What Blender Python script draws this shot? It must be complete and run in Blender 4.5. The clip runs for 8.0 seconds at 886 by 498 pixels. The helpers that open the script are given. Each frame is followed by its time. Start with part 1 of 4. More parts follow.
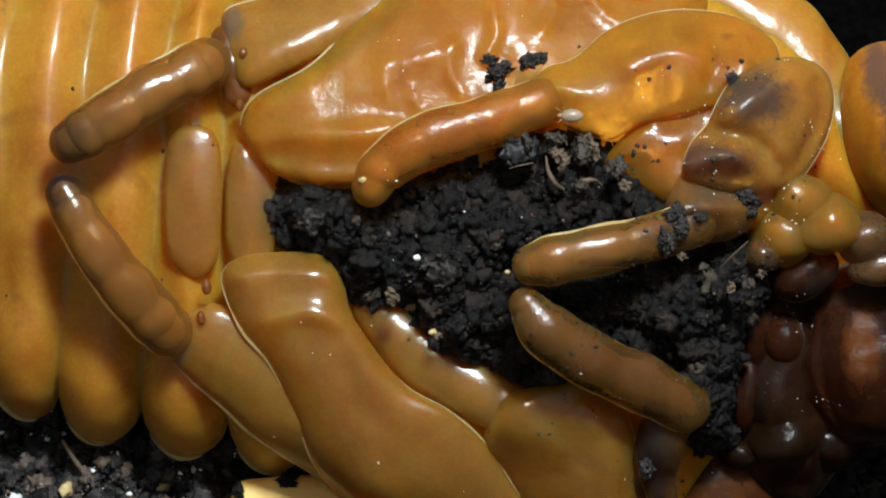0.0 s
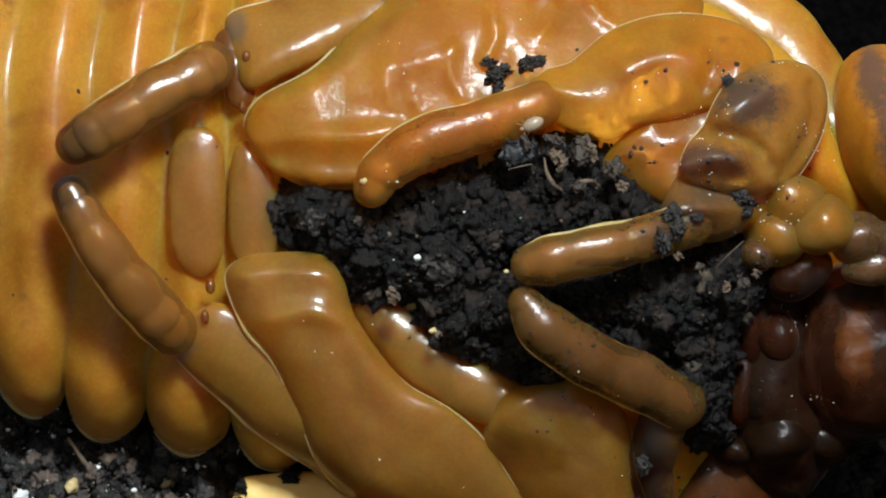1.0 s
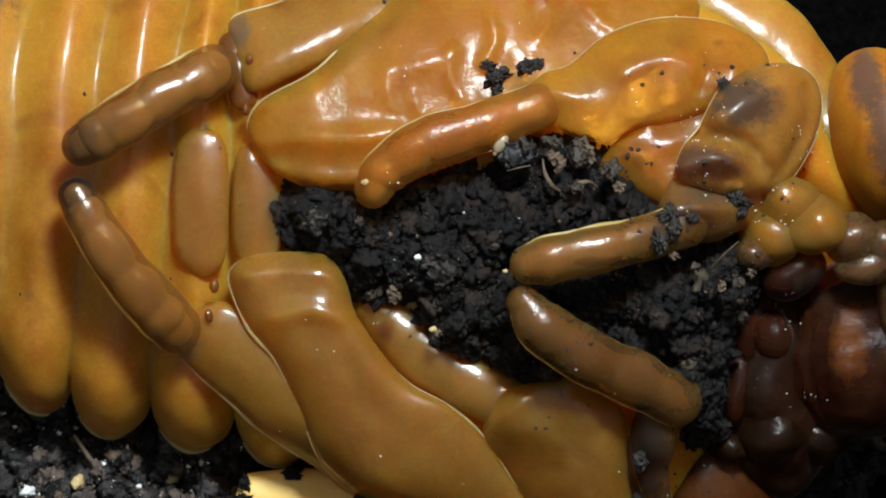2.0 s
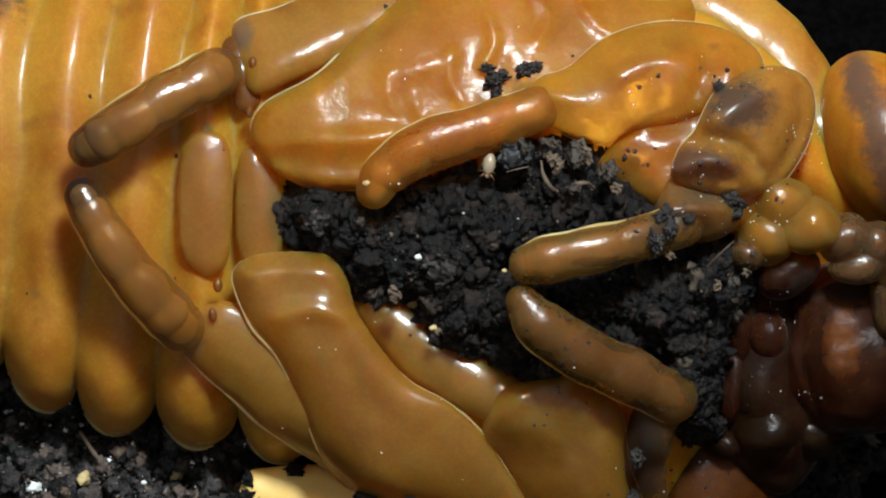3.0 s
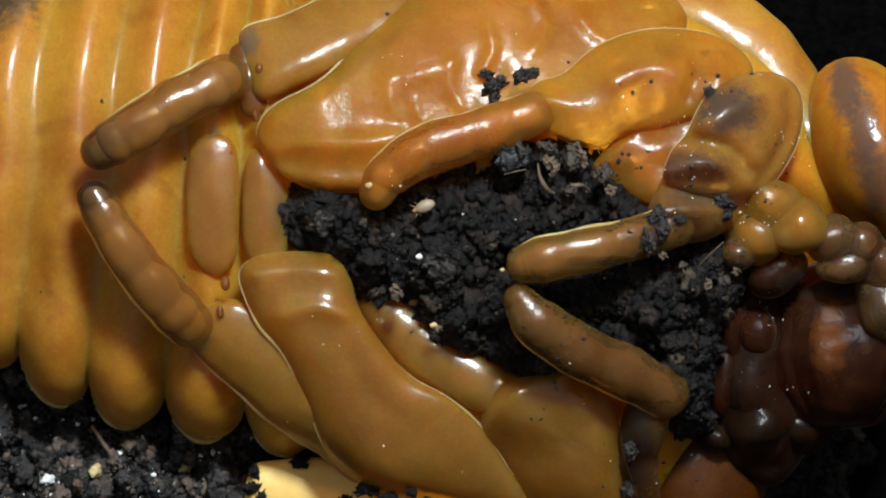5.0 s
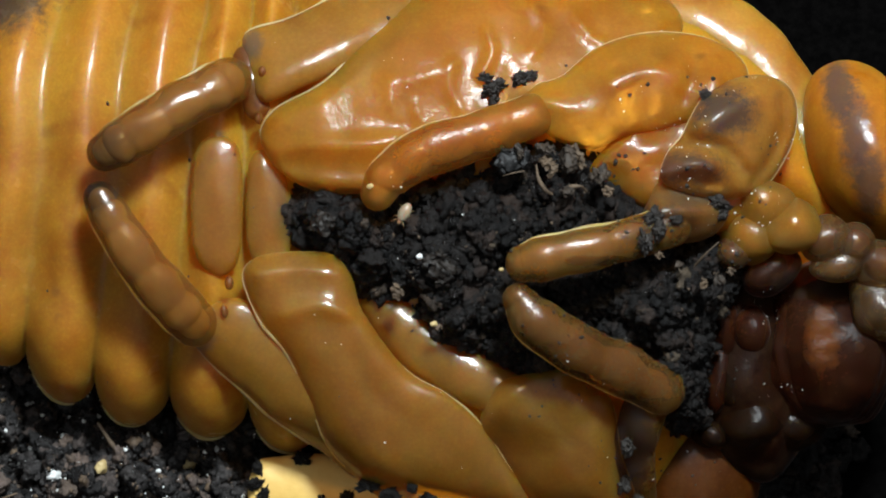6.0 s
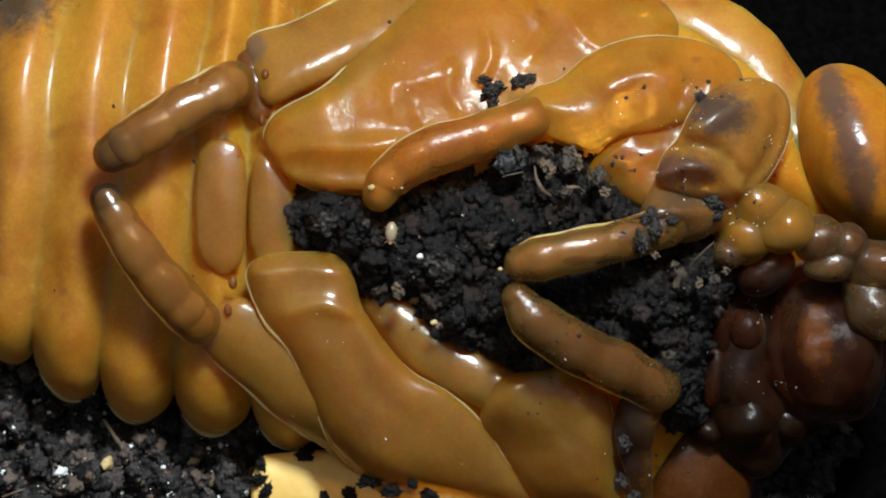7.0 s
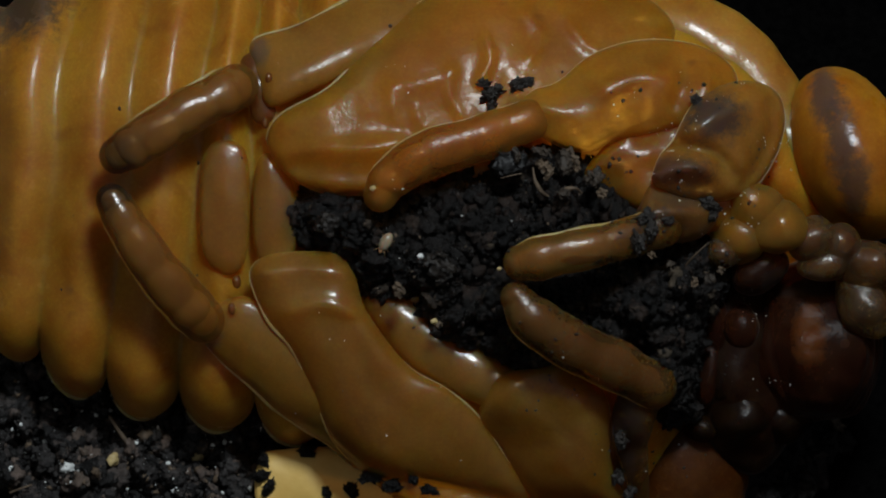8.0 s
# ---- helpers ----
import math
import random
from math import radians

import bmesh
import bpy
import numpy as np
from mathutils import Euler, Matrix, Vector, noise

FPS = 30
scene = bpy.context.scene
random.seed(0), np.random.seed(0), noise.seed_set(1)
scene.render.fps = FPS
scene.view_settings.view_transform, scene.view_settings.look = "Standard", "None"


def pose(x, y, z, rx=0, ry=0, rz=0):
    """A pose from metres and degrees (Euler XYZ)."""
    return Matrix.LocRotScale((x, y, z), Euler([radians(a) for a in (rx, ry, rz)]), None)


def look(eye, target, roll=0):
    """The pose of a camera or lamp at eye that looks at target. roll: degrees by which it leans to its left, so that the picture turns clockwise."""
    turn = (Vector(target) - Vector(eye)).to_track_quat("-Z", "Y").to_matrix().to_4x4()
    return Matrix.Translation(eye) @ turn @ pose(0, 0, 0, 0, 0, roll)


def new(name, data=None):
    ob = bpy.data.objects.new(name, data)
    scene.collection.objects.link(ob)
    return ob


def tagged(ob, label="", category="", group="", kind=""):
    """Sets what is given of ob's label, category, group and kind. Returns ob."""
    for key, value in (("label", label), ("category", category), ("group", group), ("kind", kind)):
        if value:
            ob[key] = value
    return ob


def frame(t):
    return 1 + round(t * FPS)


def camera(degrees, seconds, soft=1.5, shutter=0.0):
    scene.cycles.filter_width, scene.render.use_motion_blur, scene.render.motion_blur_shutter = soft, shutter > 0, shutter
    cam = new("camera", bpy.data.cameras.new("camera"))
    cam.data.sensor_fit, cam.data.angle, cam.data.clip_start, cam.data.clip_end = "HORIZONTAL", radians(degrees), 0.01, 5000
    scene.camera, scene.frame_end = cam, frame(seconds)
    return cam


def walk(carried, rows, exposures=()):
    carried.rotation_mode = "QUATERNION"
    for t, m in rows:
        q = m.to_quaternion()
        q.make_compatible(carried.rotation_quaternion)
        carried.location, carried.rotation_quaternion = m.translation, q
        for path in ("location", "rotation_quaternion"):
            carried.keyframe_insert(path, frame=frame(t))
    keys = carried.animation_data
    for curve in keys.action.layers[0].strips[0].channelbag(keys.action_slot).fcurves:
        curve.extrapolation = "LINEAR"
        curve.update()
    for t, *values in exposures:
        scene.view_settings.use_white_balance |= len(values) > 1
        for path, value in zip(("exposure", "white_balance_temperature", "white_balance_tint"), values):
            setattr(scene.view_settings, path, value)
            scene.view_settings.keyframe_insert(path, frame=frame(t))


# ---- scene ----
from mathutils.bvhtree import BVHTree
from mathutils.geometry import delaunay_2d_cdt

# A beetle pupa on its back on potting soil. Local coordinates are millimetres in a
# tilted frame: x along the table, y up the slope, z towards the viewer.
MM = 0.001
STAND = Matrix.Translation((0, 0, 0.0122)) @ pose(0, 0, 0, 30, 0, 0)

cam = camera(7.0, 8.0, soft=2.0)
walk(cam, [
    (0.0, STAND @ pose(0.000006, 0.000015, 0.256366)),
    (1.0, STAND @ pose(0.000005, 0.000013, 0.260492)),
    (2.0, STAND @ pose(0.000004, 0.000011, 0.264753)),
    (3.0, STAND @ pose(0.000004, 0.000009, 0.269156)),
    (4.0, STAND @ pose(0.000003, 0.000007, 0.273708)),
    (5.0, STAND @ pose(0.000002, 0.000005, 0.278416)),
    (6.0, STAND @ pose(0.000001, 0.000002, 0.283290)),
    (7.0, STAND @ pose(-0.000000, -0.000000, 0.288336)),
    (8.0, STAND @ pose(-0.000001, -0.000002, 0.293566)),
], exposures=[(0.0, 0.0), (7.2, 0.0), (7.5, -0.5), (7.75, -0.97), (8.0, -1.5)])

# ---- light ----
world = bpy.data.worlds.new("dark_room")
scene.world = world
world.use_nodes = True
# dim room light from a pale ceiling, dark towards the floor
sky = world.node_tree
rise = sky.nodes.new("ShaderNodeSeparateXYZ")
sky.links.new(sky.nodes.new("ShaderNodeTexCoord").outputs["Generated"], rise.inputs[0])
fade = sky.nodes.new("ShaderNodeMapRange")
fade.inputs["From Min"].default_value, fade.inputs["From Max"].default_value = 0.0, 1.0
fade.inputs["To Min"].default_value, fade.inputs["To Max"].default_value = 0.07, 0.37
sky.links.new(rise.outputs["Z"], fade.inputs["Value"])
sky.nodes["Background"].inputs[0].default_value = (0.92, 0.97, 1.0, 1)
sky.links.new(fade.outputs["Result"], sky.nodes["Background"].inputs[1])


def area_lamp(name, place, target, size, watts, color):
    data = bpy.data.lights.new(name, "AREA")
    data.shape, data.size, data.energy, data.color = "DISK", size, watts, color
    ob = new(name, data)
    a, b = STAND @ (Vector(place) * MM), STAND @ (Vector(target) * MM)
    ob.matrix_world = look(a, b)
    return ob


area_lamp("key_lamp", (27, 104, 157), (2, 0, -3), 0.030, 0.59, (0.87, 0.96, 1.0))


# ---- materials ----
def nodes_of(name):
    mat = bpy.data.materials.new(name)
    mat.use_nodes = True
    tree = mat.node_tree
    return mat, tree, tree.nodes["Principled BSDF"]


def add(tree, kind, **values):
    node = tree.nodes.new(kind)
    for key, value in values.items():
        node.inputs[key].default_value = value
    return node


def noise_node(tree, vec, scale, detail=4.0, rough=0.55, distortion=0.0):
    node = add(tree, "ShaderNodeTexNoise", Scale=scale, Detail=detail, Roughness=rough, Distortion=distortion)
    tree.links.new(vec, node.inputs["Vector"])
    return node.outputs["Fac"]


def ramp(tree, fac, stops):
    node = tree.nodes.new("ShaderNodeValToRGB")
    node.color_ramp.elements[0].position, node.color_ramp.elements[0].color = stops[0][0], (*stops[0][1], 1)
    node.color_ramp.elements[1].position, node.color_ramp.elements[1].color = stops[-1][0], (*stops[-1][1], 1)
    for at, color in stops[1:-1]:
        node.color_ramp.elements.new(at).color = (*color, 1)
    tree.links.new(fac, node.inputs["Fac"])
    return node.outputs["Color"]


def mix(tree, fac, a, b):
    node = tree.nodes.new("ShaderNodeMix")
    node.data_type = "RGBA"
    for value, socket in ((fac, node.inputs[0]), (a, node.inputs[6]), (b, node.inputs[7])):
        if isinstance(value, (int, float)):
            socket.default_value = value
        elif isinstance(value, tuple):
            socket.default_value = (*value, 1)
        else:
            tree.links.new(value, socket)
    return node.outputs[2]


def grey(v):
    return (v, v, v)


def cuticle(name, base, deep, sss=0.7, radius=(1.5, 0.62, 0.13), rough=0.17, patches=(), specks=0.5, wrinkle=0.5, clear=0.35, tint=(0.97, 0.72, 0.34), wet=1.42):
    """Translucent waxy cuticle. patches: (centre, radii, colour, strength) of brown pigment."""
    mat, tree, p = nodes_of(name)
    co = tree.nodes.new("ShaderNodeTexCoord").outputs["Object"]
    broad = noise_node(tree, co, 240, 3, 0.5, 0.3)
    cloudy = noise_node(tree, co, 700, 3, 0.55, 0.2)
    fine = noise_node(tree, co, 1500, 5, 0.65)
    color = mix(tree, ramp(tree, broad, [(0.3, grey(0)), (0.7, grey(1))]), base, deep)
    pale = tuple(min(0.95, 1.15 * c + f) for c, f in zip(base, (0.035, 0.025, 0.010)))
    color = mix(tree, ramp(tree, cloudy, [(0.38, grey(0)), (0.75, grey(0.45))]), color, pale)
    color = mix(tree, ramp(tree, fine, [(0.3, grey(0)), (0.9, grey(0.5))]), color, deep)
    smudge = ramp(tree, noise_node(tree, co, 330, 3, 0.55, 0.5), [(0.56, grey(0)), (0.74, grey(0.6))])
    color = mix(tree, smudge, color, tuple(c * f for c, f in zip(deep, (0.62, 0.42, 0.4))))
    grain_fac = noise_node(tree, co, 6500, 3, 0.6)
    color = mix(tree, ramp(tree, grain_fac, [(0.42, grey(0)), (0.72, grey(0.2))]), color, tuple(c * f for c, f in zip(deep, (0.7, 0.6, 0.8))))
    color = mix(tree, ramp(tree, grain_fac, [(0.28, grey(0.2)), (0.45, grey(0))]), color, pale)
    spots = add(tree, "ShaderNodeTexVoronoi", Scale=520.0)
    tree.links.new(co, spots.inputs["Vector"])
    speck = ramp(tree, spots.outputs["Distance"], [(0.05, grey(specks)), (0.17, grey(0))])
    gate = ramp(tree, noise_node(tree, co, 330, 2), [(0.52, grey(0)), (0.6, grey(1))])
    both = tree.nodes.new("ShaderNodeMath")
    both.operation = "MULTIPLY"
    tree.links.new(speck, both.inputs[0])
    tree.links.new(gate, both.inputs[1])
    color = mix(tree, both.outputs[0], color, (0.10, 0.045, 0.02))
    for centre, radii, stain, strength in patches:
        shift = add(tree, "ShaderNodeVectorMath")
        shift.operation = "SUBTRACT"
        tree.links.new(co, shift.inputs[0])
        shift.inputs[1].default_value = [c * MM for c in centre]
        size = tree.nodes.new("ShaderNodeVectorMath")
        size.operation = "DIVIDE"
        tree.links.new(shift.outputs[0], size.inputs[0])
        size.inputs[1].default_value = [r * MM for r in radii]
        far = tree.nodes.new("ShaderNodeVectorMath")
        far.operation = "LENGTH"
        tree.links.new(size.outputs[0], far.inputs[0])
        jag = tree.nodes.new("ShaderNodeMath")
        jag.operation = "MULTIPLY_ADD"
        tree.links.new(noise_node(tree, co, 1700, 7, 0.8), jag.inputs[0])
        jag.inputs[1].default_value = 1.8
        tree.links.new(far.outputs["Value"], jag.inputs[2])
        less = tree.nodes.new("ShaderNodeMapRange")
        less.inputs["From Min"].default_value, less.inputs["From Max"].default_value = 1.42, 1.95
        less.inputs["To Min"].default_value, less.inputs["To Max"].default_value = strength, 0.0
        tree.links.new(jag.outputs[0], less.inputs["Value"])
        color = mix(tree, less.outputs["Result"], color, stain)
    tree.links.new(color, p.inputs["Base Color"])
    p.inputs["Subsurface Weight"].default_value = sss
    p.inputs["Subsurface Radius"].default_value = radius
    p.inputs["Subsurface Scale"].default_value = MM
    p.inputs["Specular IOR Level"].default_value = 0.0
    p.inputs["Roughness"].default_value = 0.6
    bump = add(tree, "ShaderNodeBump", Strength=wrinkle, Distance=0.00012)
    both2 = tree.nodes.new("ShaderNodeMath")
    both2.operation = "MULTIPLY_ADD"
    tree.links.new(noise_node(tree, co, 4200, 4, 0.6), both2.inputs[0])
    both2.inputs[1].default_value = 0.30
    mid = tree.nodes.new("ShaderNodeMath")
    mid.operation = "MULTIPLY_ADD"
    tree.links.new(noise_node(tree, co, 1300, 2, 0.5, 0.3), mid.inputs[0])
    mid.inputs[1].default_value = 0.35
    tree.links.new(noise_node(tree, co, 480, 3, 0.45, 0.4), mid.inputs[2])
    tree.links.new(mid.outputs[0], both2.inputs[2])
    tree.links.new(both2.outputs[0], bump.inputs["Height"])
    normal = bump.outputs["Normal"]
    tree.links.new(normal, p.inputs["Normal"])
    # a clear tinted skin over the milky flesh, and a wet gloss on top
    clear_skin = tree.nodes.new("ShaderNodeBsdfTransparent")
    tree.links.new(mix(tree, 0.45, tint, color), clear_skin.inputs["Color"])
    flesh = add(tree, "ShaderNodeMixShader", Fac=clear)
    tree.links.new(p.outputs[0], flesh.inputs[1])
    tree.links.new(clear_skin.outputs[0], flesh.inputs[2])
    lobes = []
    for wide in (0.75, 1.7):
        lobe = tree.nodes.new("ShaderNodeBsdfGlossy")
        lobe.inputs["Color"].default_value = (1, 1, 1, 1)
        tree.links.new(ramp(tree, cloudy, [(0.25, grey(rough * wide * 0.85)), (0.75, grey((rough + 0.07) * wide))]), lobe.inputs["Roughness"])
        tree.links.new(normal, lobe.inputs["Normal"])
        lobes.append(lobe)
    gloss = add(tree, "ShaderNodeMixShader", Fac=0.35)
    tree.links.new(lobes[0].outputs[0], gloss.inputs[1])
    tree.links.new(lobes[1].outputs[0], gloss.inputs[2])
    facing = add(tree, "ShaderNodeLayerWeight", Blend=0.5)
    tree.links.new(normal, facing.inputs["Normal"])
    steep = tree.nodes.new("ShaderNodeMath")
    steep.operation = "POWER"
    tree.links.new(facing.outputs["Facing"], steep.inputs[0])
    steep.inputs[1].default_value = 5.0
    shine = tree.nodes.new("ShaderNodeMath")
    shine.operation = "MULTIPLY_ADD"
    tree.links.new(steep.outputs[0], shine.inputs[0])
    shine.inputs[1].default_value = 0.3
    shine.inputs[2].default_value = ((wet - 1) / (wet + 1)) ** 2
    top = tree.nodes.new("ShaderNodeMixShader")
    tree.links.new(shine.outputs[0], top.inputs[0])
    tree.links.new(flesh.outputs[0], top.inputs[1])
    tree.links.new(gloss.outputs[0], top.inputs[2])
    tree.links.new(top.outputs[0], tree.nodes["Material Output"].inputs["Surface"])
    return mat


AMBER = cuticle("amber_cuticle", (0.61, 0.335, 0.031), (0.43, 0.172, 0.011), radius=(3.0, 1.0, 0.18), wet=1.36, sss=0.9, wrinkle=0.42, rough=0.27, clear=0.62, tint=(0.95, 0.70, 0.25))
ABDOMEN = cuticle("abdomen_cuticle", (0.48, 0.235, 0.018), (0.31, 0.105, 0.0065), radius=(3.0, 1.0, 0.16), wet=1.48, sss=0.9, specks=0.8, wrinkle=0.35, rough=0.32, clear=0.0, patches=[
    ((-17.6, 10.3, -4.20), (2.6, 2.1, 5.0), (0.065, 0.042, 0.026), 0.92), ((-18.2, 4.0, -2.5), (0.8, 7.0, 4.0), (0.20, 0.085, 0.02), 0.5)])
OLIVE = cuticle("olive_cuticle", (0.5, 0.2655, 0.0351), (0.33, 0.1412, 0.0156), radius=(2.6, 0.9, 0.16), wet=1.52, sss=0.9, wrinkle=0.3, rough=0.2, clear=0.6, tint=(0.95, 0.69, 0.24))
FLAP = cuticle("flap_cuticle", (0.44, 0.225, 0.030), (0.30, 0.125, 0.012), radius=(2.2, 0.8, 0.16), sss=0.9, wrinkle=0.3, rough=0.26, clear=0.42, tint=(0.95, 0.66, 0.26), patches=[
    ((-7.5, 8.1, -1.5), (0.5, 0.7, 2.6), (0.16, 0.12, 0.08), 0.8), ((-9.5, -3.6, -1.6), (0.6, 0.6, 2.6), (0.20, 0.14, 0.085), 0.7)])
ORANGE = cuticle("orange_cuticle", (0.52, 0.215, 0.016), (0.37, 0.12, 0.008), radius=(2.4, 0.8, 0.15), sss=0.9, wrinkle=0.5, clear=0.6)
TARSUS = cuticle("brown_cuticle", (0.46, 0.25, 0.065), (0.31, 0.14, 0.026), wet=1.46, sss=0.8, wrinkle=0.5, clear=0.8, tint=(0.99, 0.86, 0.52), patches=[
    ((-13.47, 3.66, 0.62), (1.7, 1.7, 3.2), (0.04, 0.037, 0.034), 0.92), ((-13.62, 2.20, 0.29), (1.3, 1.3, 2.8), (0.04, 0.037, 0.034), 0.92)])
SHANK = cuticle("umber_cuticle", (0.6, 0.3051, 0.0429), (0.42, 0.1695, 0.01755), radius=(1.6, 0.6, 0.14), rough=0.26, wet=1.36, sss=0.8, wrinkle=0.5, clear=0.78, tint=(0.97, 0.79, 0.38))
FEMUR = cuticle("fore_femur_cuticle", (0.48, 0.245, 0.04), (0.33, 0.14, 0.016), radius=(2.0, 0.7, 0.15), sss=0.8, wrinkle=0.8, rough=0.22, clear=0.5, patches=[
    ((10.95, 5.35, 1.60), (1.5, 1.25, 8.0), (0.085, 0.068, 0.058), 0.9), ((9.35, 3.1, 2.2), (1.9, 0.8, 8.0), (0.085, 0.062, 0.048), 0.9),
    ((8.31, 0.93, 1.36), (1.2, 0.8, 2.6), (0.05, 0.03, 0.02), 0.8), ((10.2, 1.9, 1.3), (1.4, 0.8, 2.6), (0.17, 0.085, 0.03), 0.6)])
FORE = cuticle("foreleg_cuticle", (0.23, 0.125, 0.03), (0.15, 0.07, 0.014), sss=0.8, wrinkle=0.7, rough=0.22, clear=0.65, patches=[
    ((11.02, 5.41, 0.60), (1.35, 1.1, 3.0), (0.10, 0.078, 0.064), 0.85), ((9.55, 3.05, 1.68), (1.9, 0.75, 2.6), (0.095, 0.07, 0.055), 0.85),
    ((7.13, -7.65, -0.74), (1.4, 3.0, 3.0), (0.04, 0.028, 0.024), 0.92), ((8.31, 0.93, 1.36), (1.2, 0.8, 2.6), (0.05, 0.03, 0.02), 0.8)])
TIBIA = cuticle("fore_tibia_cuticle", (0.30, 0.15, 0.035), (0.18, 0.078, 0.015), radius=(1.2, 0.5, 0.12), sss=0.8, wrinkle=0.9, rough=0.25, clear=0.45, patches=[
    ((8.31, 0.93, 1.9), (1.4, 0.9, 8.0), (0.05, 0.032, 0.022), 0.85), ((9.6, 2.0, 1.9), (1.3, 0.5, 8.0), (0.12, 0.075, 0.045), 0.6)])
RIDGE = cuticle("shoulder_cuticle", (0.54, 0.275, 0.03), (0.38, 0.145, 0.011), radius=(3.0, 1.0, 0.18), wet=1.48, sss=0.9, wrinkle=0.3, rough=0.24, clear=0.2)
PRONOTUM = cuticle("pronotum_cuticle", (0.46, 0.19, 0.012), (0.31, 0.10, 0.006), radius=(2.4, 0.8, 0.15), sss=0.9, wrinkle=0.6, clear=0.0, patches=[
    ((15.55, 6.3, -1.50), (0.75, 1.6, 9.0), (0.075, 0.050, 0.040), 0.85), ((16.2, 4.4, -1.00), (0.7, 2.1, 9.0), (0.085, 0.050, 0.038), 0.85), ((16.75, 2.6, -1.00), (0.7, 1.8, 9.0), (0.085, 0.045, 0.028), 0.85)])
HEAD = cuticle("head_cuticle", (0.058, 0.0115, 0.0022), (0.024, 0.0046, 0.0012), sss=0.5, wrinkle=0.9, rough=0.4, clear=0.45, wet=1.2, tint=(0.75, 0.32, 0.12), patches=[
    ((14.95, -3.4, -1.00), (0.75, 1.5, 4.0), (0.17, 0.045, 0.003), 0.9), ((15.0, -1.3, -1.00), (2.3, 0.9, 4.0), (0.05, 0.036, 0.030), 0.75)])
GOLD = cuticle("gold_cuticle", (0.34, 0.185, 0.0442), (0.22, 0.105, 0.0182), sss=0.8, wrinkle=0.6, rough=0.2, clear=0.7, tint=(0.98, 0.80, 0.4), patches=[
    ((5.9, -0.45, 2.9), (1.5, 0.22, 2.0), (0.05, 0.035, 0.02), 0.75), ((7.6, 0.5, 2.5), (0.9, 0.6, 2.0), (0.08, 0.05, 0.03), 0.6)])
SHEATHED = cuticle("grey_brown_flesh", (0.48, 0.28, 0.11), (0.29, 0.15, 0.05), radius=(1.0, 0.45, 0.15), sss=0.8, wrinkle=0.7, clear=0.0)
AMBER_FLESH = cuticle("antenna_flesh", (0.48, 0.26, 0.032), (0.33, 0.15, 0.014), radius=(1.0, 0.45, 0.12), sss=0.8, wrinkle=0.6, clear=0.0)
FORE_FLESH = cuticle("fore_tarsus_flesh", (0.34, 0.185, 0.05), (0.22, 0.10, 0.022), radius=(0.9, 0.4, 0.12), sss=0.8, wrinkle=0.8, clear=0.0)
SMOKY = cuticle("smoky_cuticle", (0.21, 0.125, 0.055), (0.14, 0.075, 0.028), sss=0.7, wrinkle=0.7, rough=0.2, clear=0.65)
# brown bulb skin with the shade below the head put into its colour
DUSKY = cuticle("shaded_bulb_cuticle", (0.042, 0.017, 0.007), (0.019, 0.0073, 0.003), sss=0.4, wrinkle=0.8, rough=0.22, clear=0.65, wet=1.24, tint=(0.6, 0.45, 0.35))
BULB = cuticle("bulb_cuticle", (0.50, 0.29, 0.05), (0.37, 0.18, 0.022), radius=(1.4, 0.6, 0.16), sss=0.8, wrinkle=0.7, rough=0.18, clear=0.72, tint=(0.98, 0.84, 0.40))
RIM = cuticle("pale_rim_cuticle", (0.74, 0.52, 0.22), (0.60, 0.36, 0.11), sss=0.5, specks=0.0, wrinkle=0.3, rough=0.35, clear=0.3)
JOINT = cuticle("red_joint_cuticle", (0.26, 0.09605, 0.01755), (0.15, 0.04746, 0.00975), sss=0.7, wrinkle=0.5, clear=0.5)
CORE = cuticle("deep_amber_flesh", (0.58, 0.245, 0.018), (0.42, 0.14, 0.009), radius=(3.0, 0.9, 0.15), sss=0.9, wrinkle=0.4, clear=0.0)
UMBER = cuticle("umber_flesh", (0.62, 0.33, 0.05), (0.44, 0.20, 0.022), radius=(1.8, 0.6, 0.12), sss=0.8, wrinkle=0.5, clear=0.0)
# red flesh painted nearly black for the shade around head and throat
MURK = cuticle("shaded_red_flesh", (0.020, 0.0050, 0.0013), (0.008, 0.0021, 0.0007), sss=0.7, wrinkle=0.7, rough=0.4, clear=0.0, wet=1.2)
# orange coxa skin, its colour darkened to paint in the shade there
COXA = cuticle("shaded_coxa_cuticle", (0.085, 0.021, 0.0013), (0.045, 0.011, 0.001), sss=0.8, wrinkle=0.6, rough=0.3, clear=0.0, wet=1.25)


def earth(name, dark, light, gloss=0.5):
    mat, tree, p = nodes_of(name)
    co = tree.nodes.new("ShaderNodeTexCoord").outputs["Object"]
    geo = tree.nodes.new("ShaderNodeNewGeometry")
    color = ramp(tree, geo.outputs["Random Per Island"], [(0.0, dark), (0.7, light), (0.88, tuple(f * v for f, v in zip((1.9, 1.65, 1.5), light))), (0.97, tuple(f * v for f, v in zip((3.2, 2.6, 2.2), light))), (1.0, (0.10, 0.075, 0.05))])
    color = mix(tree, ramp(tree, noise_node(tree, co, 4000, 4), [(0.35, grey(0)), (0.75, grey(0.7))]), color, dark)
    tree.links.new(color, p.inputs["Base Color"])
    p.inputs["Specular IOR Level"].default_value = 0.3
    tree.links.new(ramp(tree, noise_node(tree, co, 2500, 2), [(0.3, grey(gloss - 0.25)), (0.6, grey(gloss + 0.3))]), p.inputs["Roughness"])
    bump = add(tree, "ShaderNodeBump", Strength=0.9, Distance=0.00013)
    tree.links.new(noise_node(tree, co, 6500, 5, 0.75), bump.inputs["Height"])
    tree.links.new(bump.outputs["Normal"], p.inputs["Normal"])
    return mat


